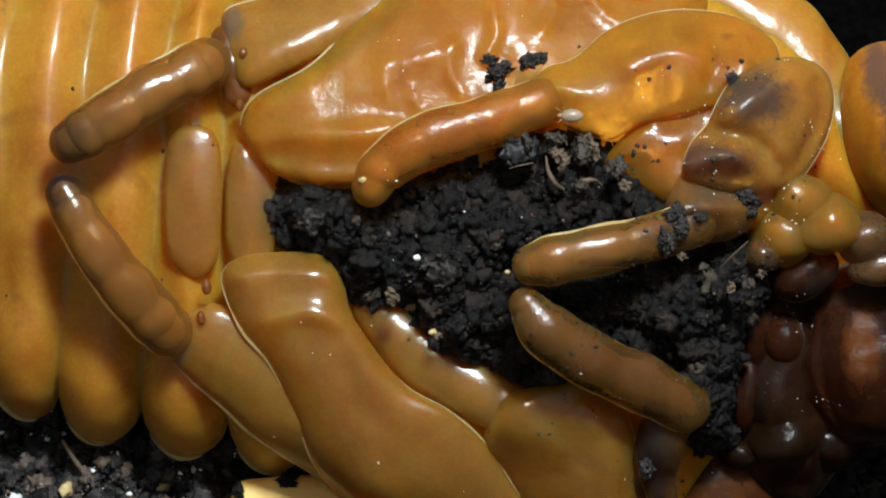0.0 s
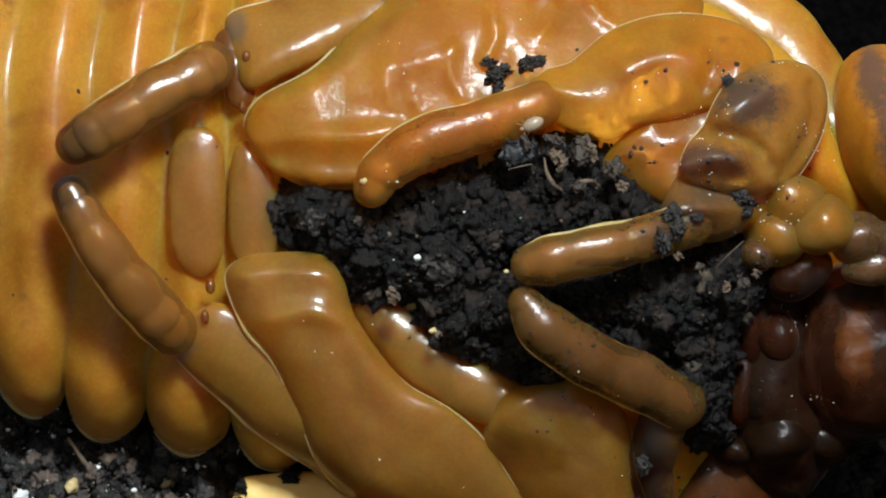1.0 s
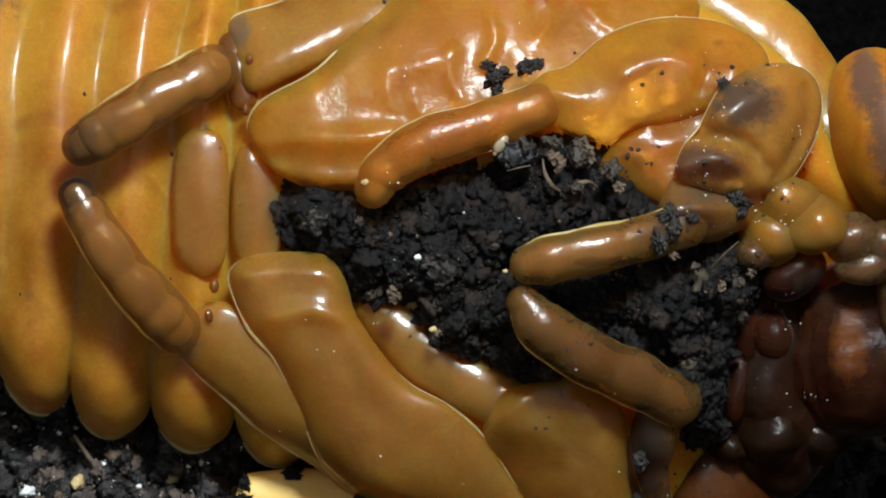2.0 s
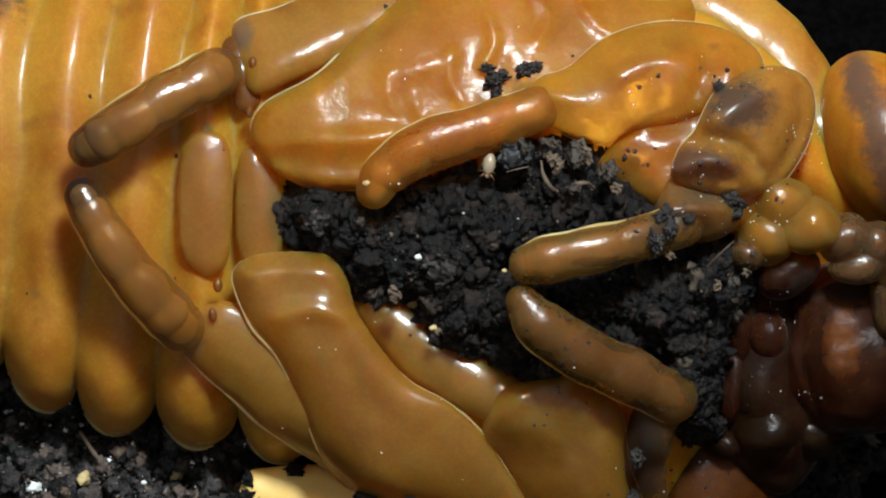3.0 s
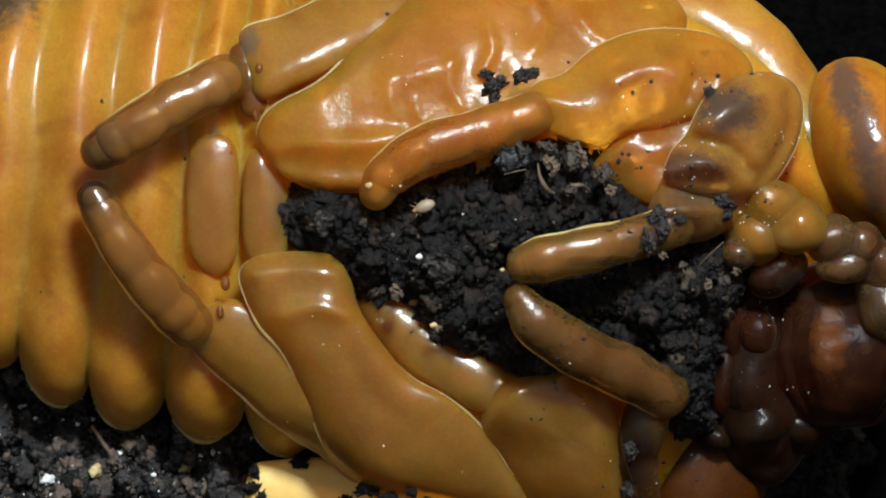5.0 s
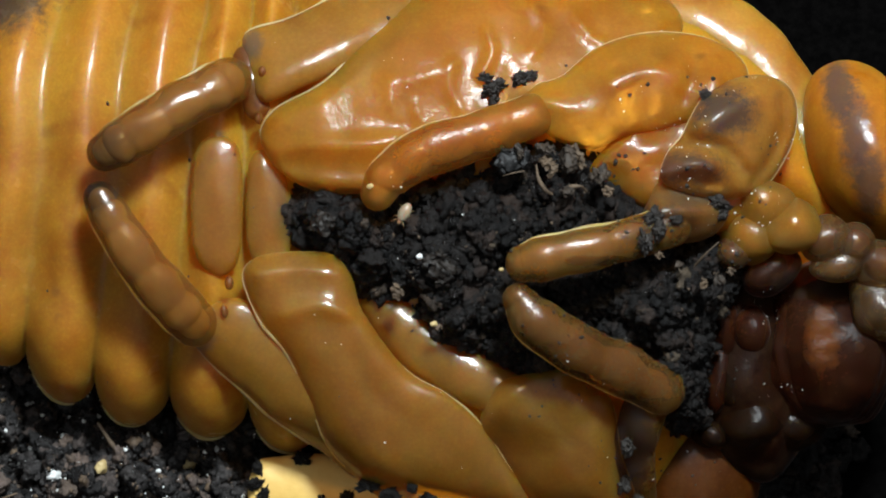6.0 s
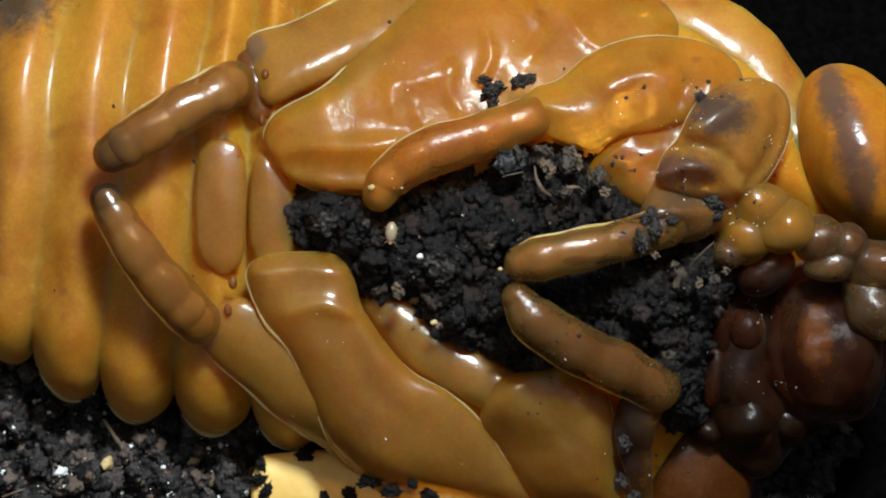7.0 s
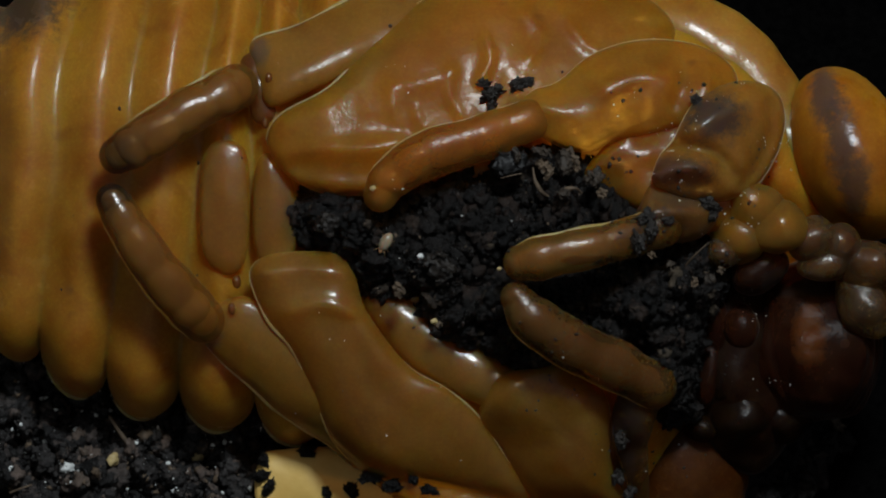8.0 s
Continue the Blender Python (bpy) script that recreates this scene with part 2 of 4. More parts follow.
# potting soil with the self-shadow of the heaps put into its colour
SOIL = earth("shaded_black_soil", (0.0017, 0.0013, 0.0012), (0.0105, 0.0080, 0.0069), 0.38)
# the same soil, lighter where light falls on the open bed
LIT_SOIL = earth("lit_dark_soil", (0.010, 0.0095, 0.0095), (0.060, 0.054, 0.052), 0.26)


def plain(name, a, b, rough=0.6, scale=1500, sss=0.0, bumpy=0.6, gloss=0.5):
    mat, tree, p = nodes_of(name)
    co = tree.nodes.new("ShaderNodeTexCoord").outputs["Object"]
    tree.links.new(mix(tree, ramp(tree, noise_node(tree, co, scale, 5, 0.65), [(0.35, grey(0)), (0.7, grey(1))]), a, b), p.inputs["Base Color"])
    p.inputs["Roughness"].default_value = rough
    p.inputs["Specular IOR Level"].default_value = gloss
    p.inputs["Subsurface Weight"].default_value = sss
    p.inputs["Subsurface Scale"].default_value = 0.0003
    bump = add(tree, "ShaderNodeBump", Strength=bumpy, Distance=0.00008)
    tree.links.new(noise_node(tree, co, scale * 2, 4, 0.6), bump.inputs["Height"])
    tree.links.new(bump.outputs["Normal"], p.inputs["Normal"])
    return mat


# almost no albedo: an added sheet that keeps the unlit background black
BLACK_SHEET = plain("black_sheet", (0.0012, 0.0011, 0.0011), (0.003, 0.0027, 0.0026), 0.95, 2500, gloss=0.0)
STRAW = plain("pale_yellow_wood", (0.88, 0.60, 0.18), (0.74, 0.44, 0.10), 0.55, 420)
PERLITE = plain("white_perlite", (0.85, 0.86, 0.84), (0.62, 0.64, 0.62), 0.5, 2600)
GRIT = plain("yellow_grit", (0.62, 0.48, 0.22), (0.40, 0.28, 0.12), 0.5, 2600)
FIBRE = plain("tan_root_fibre", (0.15, 0.10, 0.06), (0.045, 0.03, 0.019), 0.7, 2600)
BARK = plain("grey_brown_bark", (0.055, 0.038, 0.025), (0.016, 0.012, 0.009), 0.7, 2200)
CLOD = plain("clotted_soil", (0.022, 0.015, 0.010), (0.0045, 0.0035, 0.003), 0.55, 3000, 0.0, 0.9)
CHAR = plain("charcoal", (0.016, 0.015, 0.015), (0.006, 0.006, 0.006), 0.6, 2200)
MITE = plain("mite_ivory", (0.34, 0.27, 0.18), (0.27, 0.20, 0.13), 0.3, 2600, 0.5, 0.2)
MITE_LEG = plain("mite_leg_tan", (0.40, 0.22, 0.11), (0.30, 0.16, 0.08), 0.4, 2600, 0.4, 0.2)


BODY = [(-21.51, 4.05, 5.76), (-18.05, 3.66, 7.6), (-15.75, 3.32, 8.86), (-12.53, 2.79, 9.79), (-9.53, 2.44, 9.95), (-6.77, 1.91, 10.13), (-4.24, 1.4, 10.48), (2.67, 0.6, 11.01), (8.43, -0.21, 10.82), (11.88, -0.48, 9.79), (14.18, -0.67, 8.29), (16.03, -0.9, 5.07), (16.95, -0.9, 1.38)]
BX, BY, BB = [b[0] for b in BODY], [b[1] for b in BODY], [b[2] for b in BODY]
DEPTH, TOP, LOW = -6.8, 0.55, 0.70


def crest(x, y):
    """Height of the body's upper skin at (x, y)."""
    b = np.interp(x, BX, BB)
    q = (y - np.interp(x, BX, BY)) / b
    return DEPTH + TOP * b * math.sqrt(max(0.03, 1 - q * q))


# ---- shape helpers ----
def part(name, bm, material, parent, label="", smooth=True):
    mesh = bpy.data.meshes.new(name)
    bm.to_mesh(mesh)
    bm.free()
    if smooth:
        mesh.shade_smooth()
    mesh.materials.append(material)
    ob = new(name, mesh)
    ob.parent = parent
    return tagged(ob, label)


def spline(pts, count, closed=False):
    """Catmull-Rom through a few control points."""
    p = np.array(pts, float)
    n = len(p)
    out = []
    spans = n if closed else n - 1
    for i in range(count):
        u = i / count * spans if closed else i / (count - 1) * spans
        k = min(int(u), spans - 1)
        f = u - k
        if closed:
            a, b, c, d = p[(k - 1) % n], p[k % n], p[(k + 1) % n], p[(k + 2) % n]
        else:
            b, c = p[k], p[k + 1]
            a = p[k - 1] if k else 2 * b - c
            d = p[k + 2] if k + 2 < n else 2 * c - b
        out.append(0.5 * (2 * b + (c - a) * f + (2 * a - 5 * b + 4 * c - d) * f * f + (3 * b - a - 3 * c + d) * f ** 3))
    return np.array(out)


def lump(x, y, z, scale, amount):
    return noise.noise(Vector((x, y, z)) * scale) * amount


def skin(bm, rows, closed_ends=True):
    """Quads between rows of points (mm), each row a ring."""
    rings = [[bm.verts.new(Vector(q) * MM) for q in row] for row in rows]
    for a, b in zip(rings, rings[1:]):
        n = len(a)
        for i in range(n):
            bm.faces.new((a[i], a[(i + 1) % n], b[(i + 1) % n], b[i]))
    if closed_ends:
        bm.faces.new(rings[0][::-1])
        bm.faces.new(rings[-1])
    bmesh.ops.recalc_face_normals(bm, faces=bm.faces)
    return bm


def limb(pts, flat=0.85, rings=0, bump=0.06, seg=28, count=60, rough=0.04, edge=0):
    """A swept tube with round ends through (x, y, z, radius); rings: swollen joints along it. Returns the mesh and the line of one edge."""
    line = spline(pts, count)
    rows, edges = [], []
    samples = []
    t0 = line[1, :3] - line[0, :3]
    t1 = line[-1, :3] - line[-2, :3]
    t0, t1 = t0 / np.linalg.norm(t0), t1 / np.linalg.norm(t1)
    for k in range(7):
        a = (k + 0.3) / 7 * math.pi / 2
        samples.append((line[0, :3] - t0 * line[0, 3] * math.cos(a), line[0, 3] * math.sin(a), 0))
    for i in range(count):
        samples.append((line[i, :3], line[i, 3], i / (count - 1)))
    for k in range(6, -1, -1):
        a = (k + 0.3) / 7 * math.pi / 2
        samples.append((line[-1, :3] + t1 * line[-1, 3] * math.cos(a), line[-1, 3] * math.sin(a), 1))
    for i, (c, r, u) in enumerate(samples):
        before, after = samples[max(i - 1, 0)][0], samples[min(i + 1, len(samples) - 1)][0]
        t = after - before
        t = t / np.linalg.norm(t)
        b = np.cross(t, (0, 0, 1.0))
        b = b / np.linalg.norm(b)
        n = np.cross(b, t)
        swell = 1 + (bump * (abs(math.cos(math.pi * rings * u)) ** 0.6 - 0.6) if rings else 0)
        row = []
        for k in range(seg):
            a = 2 * math.pi * k / seg
            q = c + (b * math.cos(a) + n * math.sin(a) * flat) * r * swell
            q = q + (q - c) * lump(q[0], q[1], q[2], 0.9, rough * 2)
            row.append(q)
        rows.append(row)
        if edge:
            edges.append(c + b * edge * r * swell * 0.98 + n * 0.05)
    bm = skin(bmesh.new(), rows)
    return (bm, np.array(edges[6:-6])) if edge else bm


def flesh_core(pts, material, parent, size=0.66, flat=0.8, rings=0):
    """The limb that grows inside the clear skin."""
    inner = [(x, y, z - 0.12 * r, r * size * (0.85 if i in (0, len(pts) - 1) else 1)) for i, (x, y, z, r) in enumerate(pts)]
    return part("inner_limb", limb(inner, flat, rings, 0.28, seg=24, count=70, rough=0.10), material, parent, "brown growing limb under clear skin")


def gap(points, poly):
    """Distance of each point to a polyline, in the plane."""
    best = np.full(len(points), 1e9)
    for a, b in zip(poly, np.roll(poly, -1, 0)):
        d = b[:2] - a[:2]
        t = np.clip(((points - a[:2]) @ d) / max(d @ d, 1e-9), 0, 1)
        best = np.minimum(best, np.linalg.norm(points - a[:2] - t[:, None] * d, axis=1))
    return best


def within(points, poly):
    hit = np.zeros(len(points), bool)
    x, y = points[:, 0], points[:, 1]
    for a, b in zip(poly, np.roll(poly, -1, 0)):
        if a[1] != b[1]:
            cross = ((a[1] > y) != (b[1] > y)) & (x < (b[0] - a[0]) * (y - a[1]) / (b[1] - a[1]) + a[0])
            hit ^= cross
    return hit


def pad(outline, width=1.5, height=1.0, thick=0.8, bead=0.0, rough=0.12, folds=(), count=140, step=0.17, base=None):
    """A cushion with a curved outline that follows the body, rounded over a border of the given width.
    folds: (points of a line, height, half width) of wrinkles on it."""
    base = base or crest
    edge, thick = spline(outline, count, True), 2.6 * thick
    lift = np.array([e[2] - base(e[0], e[1]) for e in edge])
    lo, hi = edge.min(0), edge.max(0)
    rng = np.random.RandomState(3)
    gx, gy = np.meshgrid(np.arange(lo[0], hi[0], step), np.arange(lo[1], hi[1], step))
    grid = np.c_[gx.ravel(), gy.ravel()] + rng.uniform(-0.03, 0.03, (gx.size, 2))
    grid = grid[within(grid, edge)]
    grid = grid[gap(grid, edge) > step * 0.55]
    flat = [Vector(p[:2]) for p in edge] + [Vector(p) for p in grid]
    loop = [(i, (i + 1) % count) for i in range(count)]
    co, _, faces, *_ = delaunay_2d_cdt(flat, loop, [list(range(count))], 1, 1e-5)
    pts = np.array([c[:] for c in co])
    far = gap(pts, edge)
    u = np.clip(far / width, 0, 1)
    w = 1 / (((pts[:, None, :] - edge[None, :, :2]) ** 2).sum(2) + 0.02) ** 1.5
    wide = np.array([base(x, y) for x, y in pts]) + (w @ lift) / w.sum(1)
    z = wide + height * (0.75 * np.sqrt(1 - (1 - u) ** 2) + 0.25 * u * u * (3 - 2 * u))
    z += bead * (np.exp(-((far - 0.55) / 0.32) ** 2) - 0.7 * np.exp(-((far - 1.45) / 0.45) ** 2)) * (far > 0.01)
    for line, amp, half in folds:
        path = spline(line, 40)
        d = np.min(np.linalg.norm(pts[:, None, :] - path[None, :, :2], axis=2), axis=1)
        z += amp * np.exp(-(d / half) ** 2)
    z += np.array([lump(x, y, 3.0, 0.55, rough) + lump(x, y, 9.0, 1.6, rough * 0.15) for x, y in pts]) * np.minimum(1, far * 2)
    bm = bmesh.new()
    vs = [bm.verts.new((x * MM, y * MM, h * MM)) for (x, y), h in zip(pts, z)]
    for f in faces:
        bm.faces.new([vs[k] for k in f])
    open_edges = [e for e in bm.edges if len(e.link_faces) == 1]
    mid = Vector((*pts.mean(0), 0)) * MM
    for depth, pull in ((0.35, 0.02), (0.65, 0.06)):
        out = bmesh.ops.extrude_edge_only(bm, edges=open_edges)["geom"]
        for v in (g for g in out if isinstance(g, bmesh.types.BMVert)):
            v.co.z -= thick * depth * MM
            v.co.x += (mid.x - v.co.x) * pull
            v.co.y += (mid.y - v.co.y) * pull
        open_edges = [g for g in out if isinstance(g, bmesh.types.BMEdge) and len(g.link_faces) == 1]
    bmesh.ops.contextual_create(bm, geom=open_edges)
    bmesh.ops.recalc_face_normals(bm, faces=bm.faces)
    return bm, edge


def ribbon(line, radius, taper=True):
    """A fine ridge along a line of points."""
    n = len(line)
    pts = [(*p[:3], 0.62 * radius * ((0.25 + 0.75 * math.sin(math.pi * (i + 0.5) / n) ** 0.7) if taper else 1) * (0.75 + 0.7 * noise.noise(Vector(p[:3]) * 0.8))) for i, p in enumerate(line)]
    return limb(pts, 0.8, count=max(12, 2 * n), seg=8, rough=0.0)


def stretch(edge, a, b):
    """The run of a closed outline between two fractions of its length."""
    n = len(edge)
    i, j = int(a * n), int(b * n)
    return [edge[k % n] for k in range(i, j + 1, 2)]


def ball(centre, radii, turn=0, rough=0.05, scale=0.6, sub=4, tilt=0):
    bm = bmesh.new()
    bmesh.ops.create_icosphere(bm, subdivisions=sub, radius=1.0)
    spin = Matrix.Rotation(radians(turn), 3, "Z") @ Matrix.Rotation(radians(tilt), 3, "Y")
    for v in bm.verts:
        p = spin @ Vector((v.co.x * radii[0], v.co.y * radii[1], v.co.z * radii[2]))
        p = p * (1 + noise.noise((p + Vector(centre)) * scale) * rough * 2)
        v.co = (Vector(centre) + p) * MM
    return bm


# ---- ground ----
def black_ground():
    bm = bmesh.new()
    n = 60
    grid = [[bm.verts.new(((i / n - 0.5) * 1.2, (j / n - 0.5) * 1.2, 0.0006 * noise.noise(Vector((i * 0.7, j * 0.7, 0))) - 0.001)) for i in range(n + 1)] for j in range(n + 1)]
    for j in range(n):
        for i in range(n):
            bm.faces.new((grid[j][i], grid[j][i + 1], grid[j + 1][i + 1], grid[j + 1][i]))
    ob = part("ground", bm, BLACK_SHEET, None)
    return tagged(ob, "matt black sheet added under the soil for the dark background", "ground", kind="structure")


black_ground()

# ---- the pupa ----
pupa = tagged(new("beetle_pupa"), "amber beetle pupa lying on its back on dark soil", "pupa")
pupa.matrix_basis = STAND


def ring_point(seg, s, a, grow=1.0):
    """A point of a belly ring: s along it, a round it."""
    x0, x1, lean0, lean1 = seg
    x = x0 + (x1 - x0) * s
    f = 0.85 + 0.15 * (0.5 - 0.5 * math.cos(2 * math.pi * s)) ** (0.8 - 0.5 * max(0.0, -math.cos(a)) ** 2)
    c, b = np.interp(x, BX, BY), np.interp(x, BX, BB)
    g = grow * f * (1 + 0.012 * math.sin(5 * a + 1.0) + lump(3.0, math.cos(a), math.sin(a), 2.2, 0.03))
    y, z = c + b * math.cos(a) * g, DEPTH + (TOP if math.sin(a) > 0 else LOW) * b * math.sin(a) * g
    lean = (lean0 + (lean1 - lean0) * s) * (1.4 if y < c else 0.7)
    return (x + lean * (y - c) + lump(y, z, 4.0, 0.25, 0.35), y, z + lump(x, y, z, 0.5, 0.12))


STOPS = [-24.6, -21.6, -18.6, -15.75, -12.85, -9.98, -7.8, -5.7, -3.2]
LEANS = [0.09, 0.09, 0.09, 0.09, 0.10, 0.09, 0.01, -0.06, -0.06]
RINGS = list(zip(STOPS, STOPS[1:], LEANS, LEANS[1:]))
belly = part("abdomen", skin(bmesh.new(), [[ring_point(seg, k / 22, 2 * math.pi * i / 120) for i in range(120)] for seg in RINGS for k in range(22)]), ABDOMEN, pupa, "ringed amber abdomen with brown folds")
for seg in RINGS[3:8]:
    part("rim", ribbon([ring_point(seg, 0.12 + 0.055 * i, math.pi * 1.0, 1.004) for i in range(12)], 0.17), RIM, belly, "pale translucent edge")


def thorax():
    rows = []
    for k in range(60):
        x = -5.6 + 23.3 * (k / 59) ** 0.97
        c, b = np.interp(x, BX, BY), np.interp(x, BX, BB)
        if k < 12:
            b *= 0.86 + 0.14 * k / 12
        if k > 50:
            b *= math.sqrt(max(0.01, 1 - ((k - 50) / 9.2) ** 2))
        drop = 0.85 * max(0.0, x - 8.0)
        rows.append([(x, c + b * math.cos(a) * (1 - 0.3 * min(1.0, max(0.0, (x - 7.5) / 5)) * (math.cos(a) < 0)), DEPTH + (TOP if math.sin(a) > 0 else LOW) * b * math.sin(a) + lump(x, b * math.cos(a), 0, 0.35, 0.3) - min(0.95 * TOP * b, drop) * min(1.0, max(0.0, 0.42 - math.cos(a)) * 2.4) * max(0.0, math.sin(a))) for a in (2 * math.pi * i / 90 for i in range(90))])
    return skin(bmesh.new(), rows)


part("thorax", thorax(), CORE, pupa)

# lobes of the belly between the hind legs
for outline in ([(-9.88, 2.96, -1.34), (-9.54, 4.14, -1.41), (-8.73, 4.48, -1.43), (-8.00, 3.86, -1.35), (-7.86, 1.83, -1.27), (-8.05, -0.43, -1.46), (-8.91, -1.06, -1.63), (-9.81, 0.02, -1.50)],
                [(-7.64, 3.19, -1.29), (-7.19, 3.91, -1.34), (-6.42, 3.41, -1.27), (-5.96, 1.83, -1.17), (-6.08, -0.20, -1.28), (-7.10, -0.88, -1.47), (-7.73, 0.47, -1.33)]):
    bm, edge = pad(outline, 1.1, 0.26, 0.5)
    part("belly_lobe", bm, OLIVE, pupa)

# upper wing case and the flap beside it
bm, edge = pad([(-7.79, 8.49, -2.02), (-5.99, 9.14, -2.30), (-3.73, 10.30, -3.17), (-1.46, 11.46, -4.78), (0.37, 11.46, -4.96), (-1.00, 9.32, -2.26), (-3.25, 7.48, -1.30), (-5.51, 6.34, -0.95), (-7.09, 5.78, -1.05), (-7.67, 7.15, -1.51)], 1.2, 0.6, 0.9)
flap = part("hind_femur", bm, FLAP, pupa)
part("rim", ribbon(stretch(edge, 0.0, 0.32), 0.13), RIM, flap, "pale translucent edge")
bm, edge = pad([(-7.18, 4.42, -0.91), (-6.59, 5.48, -0.78), (-4.60, 6.61, -0.81), (-2.80, 8.48, -1.55), (-0.55, 10.36, -2.90), (2.65, 11.68, -4.75), (7.23, 11.01, -4.97), (9.48, 9.13, -3.65), (8.29, 7.27, -1.88), (4.87, 5.44, -0.89), (1.49, 3.85, -0.44), (-1.89, 2.39, -0.38), (-4.15, 2.16, -0.45), (-5.50, 2.46, -0.55), (-6.63, 3.29, -0.77)],
               1.7, 0.75, 0.9, bead=0.05, rough=0.16, folds=[
                   ([(-6.49, 3.90, -0.32), (-5.04, 4.03, -0.26), (-3.24, 4.03, -0.19), (-1.89, 4.25, -0.19)], 0.30, 0.42), ([(-6.28, 2.90, -0.22), (-4.59, 2.59, -0.10), (-2.79, 2.50, -0.02)], 0.25, 0.32),
                   ([(-2.12, 6.56, -0.76), (-2.03, 5.77, -0.52), (-1.78, 5.09, -0.35)], 0.07, 0.2), ([(-1.89, 6.56, -0.76), (-0.54, 6.79, -0.82), (0.36, 7.25, -0.98)], 0.06, 0.25),
                   ([(0.36, 7.25, -0.98), (0.25, 6.34, -0.66), (0.70, 5.43, -0.39)], 0.10, 0.22), ([(-1.10, 5.66, -0.48), (-0.95, 5.09, -0.34), (-0.65, 4.75, -0.26)], 0.07, 0.2),
                   ([(1.72, 8.62, -1.65), (1.90, 7.70, -1.17), (1.49, 6.79, -0.80)], 0.18, 0.22), ([(3.54, 9.55, -2.40), (3.98, 8.62, -1.80), (3.52, 7.70, -1.25)], 0.14, 0.25),
                   ([(4.90, 9.56, -2.61), (5.80, 8.40, -1.87), (6.25, 8.17, -1.78)], 0.16, 0.25)])
case = part("wing_case", bm, AMBER, pupa)
part("rim", ribbon(stretch(edge, 0.0, 0.30), 0.10), RIM, case, "pale translucent edge")

# lower flap and wing case
bm, edge = pad([(-9.94, -3.37, -1.99), (-9.16, -4.51, -2.33), (-7.81, -5.70, -2.71), (-6.69, -6.75, -3.19), (-4.88, -7.95, -3.76), (-3.30, -9.18, -5.09), (-1.01, -9.35, -4.70), (-3.26, -5.87, -2.13), (-5.52, -3.60, -1.63), (-7.78, -2.01, -1.45), (-9.14, -2.24, -1.63)], 1.4, 0.7, 0.9)
flap = part("hind_femur", bm, FLAP, pupa)
part("rim", ribbon(stretch(edge, 0.05, 0.45), 0.14), RIM, flap, "pale translucent edge")
bm, edge = pad([(-7.85, -1.15, -0.87), (-7.42, -0.38, -0.71), (-6.18, -0.11, -0.68), (-4.37, -0.20, -0.52), (-3.58, -1.10, -0.46), (-3.13, -2.46, -0.56), (-1.44, -4.72, -0.86), (0.14, -5.67, -0.97), (1.49, -6.87, -1.49), (2.63, -8.60, -2.20), (4.03, -10.61, -3.30), (2.20, -11.30, -3.40), (-1.46, -10.50, -3.40), (-3.52, -8.93, -3.10), (-4.59, -7.70, -2.50), (-5.30, -5.86, -1.78), (-6.19, -4.04, -1.19), (-7.20, -2.80, -1.01)],
               1.35, 0.75, 1.0, bead=0.03, rough=0.10, folds=[
                   ([(-7.30, -1.00, -0.54), (-5.70, -0.78, -0.36), (-4.00, -0.95, -0.23)], 0.14, 0.30), ([(-6.30, -2.55, -0.78), (-4.90, -2.25, -0.60), (-3.70, -2.55, -0.61)], 0.24, 0.36), ([(-3.2, -3.3, -0.8), (-2.2, -4.8, -0.9)], 0.15, 0.5)])
case = part("wing_case", bm, OLIVE, pupa)
part("rim", ribbon(stretch(edge, 0.74, 1.06), 0.13), RIM, case, "pale translucent edge")
part("rim", ribbon(stretch(edge, 0.33, 0.58), 0.09), RIM, case, "pale translucent edge")

# hind legs
def leg_part(name, pts, flat, rings, bump, skin_mat, label="", side=0, rim=0.0, first=8, core=0.62, flesh=None):
    flesh = flesh or UMBER
    if side:
        bm, line = limb(pts, flat, rings, bump, edge=side)
    else:
        bm = limb(pts, flat, rings, bump)
    leg = part(name, bm, skin_mat, pupa, label)
    flesh_core(pts, flesh, leg, core, flat, rings)
    if rim:
        part("rim", ribbon(line[first::3], rim), RIM, leg, "pale translucent edge")
    return leg


leg_part("hind_tarsus", [(-13.18, 3.75, 0.46, 0.74), (-12.55, 4.15, 0.63, 0.88), (-10.87, 5.23, 0.54, 0.94), (-9.09, 6.21, 0.06, 0.94), (-8.35, 6.62, -0.40, 0.90)], 0.8, 5, 0.04, TARSUS, "brown tarsus with a dark grey tip", -1, 0.15, core=0.76, flesh=SHEATHED)
leg_part("hind_tarsus", [(-13.39, 2.00, 0.32, 0.67), (-12.94, 1.19, 0.34, 0.83), (-11.68, -0.76, -0.04, 0.94), (-10.35, -2.28, -0.84, 1.02), (-9.75, -2.95, -1.35, 0.92)], 0.8, 5, 0.04, TARSUS, "brown tarsus with a dark grey tip", 1, 0.08, 10, core=0.74, flesh=SHEATHED)
part("hind_knee", limb([(-7.75, 7.54, -1.91, 0.5), (-7.55, 6.57, -1.55, 0.55), (-7.32, 5.57, -1.50, 0.5)], 0.7, 2, 0.10), JOINT, pupa, "reddish brown knee joint")
for spot in ((-7.09, 6.97, -0.97), (-7.22, 5.16, -0.72), (-8.39, -1.33, -0.74), (-8.58, -2.42, -1.03)):
    part("knee_bead", ball(spot, (0.16, 0.24, 0.16), 0, 0.2, 2.0, 3), JOINT, pupa)

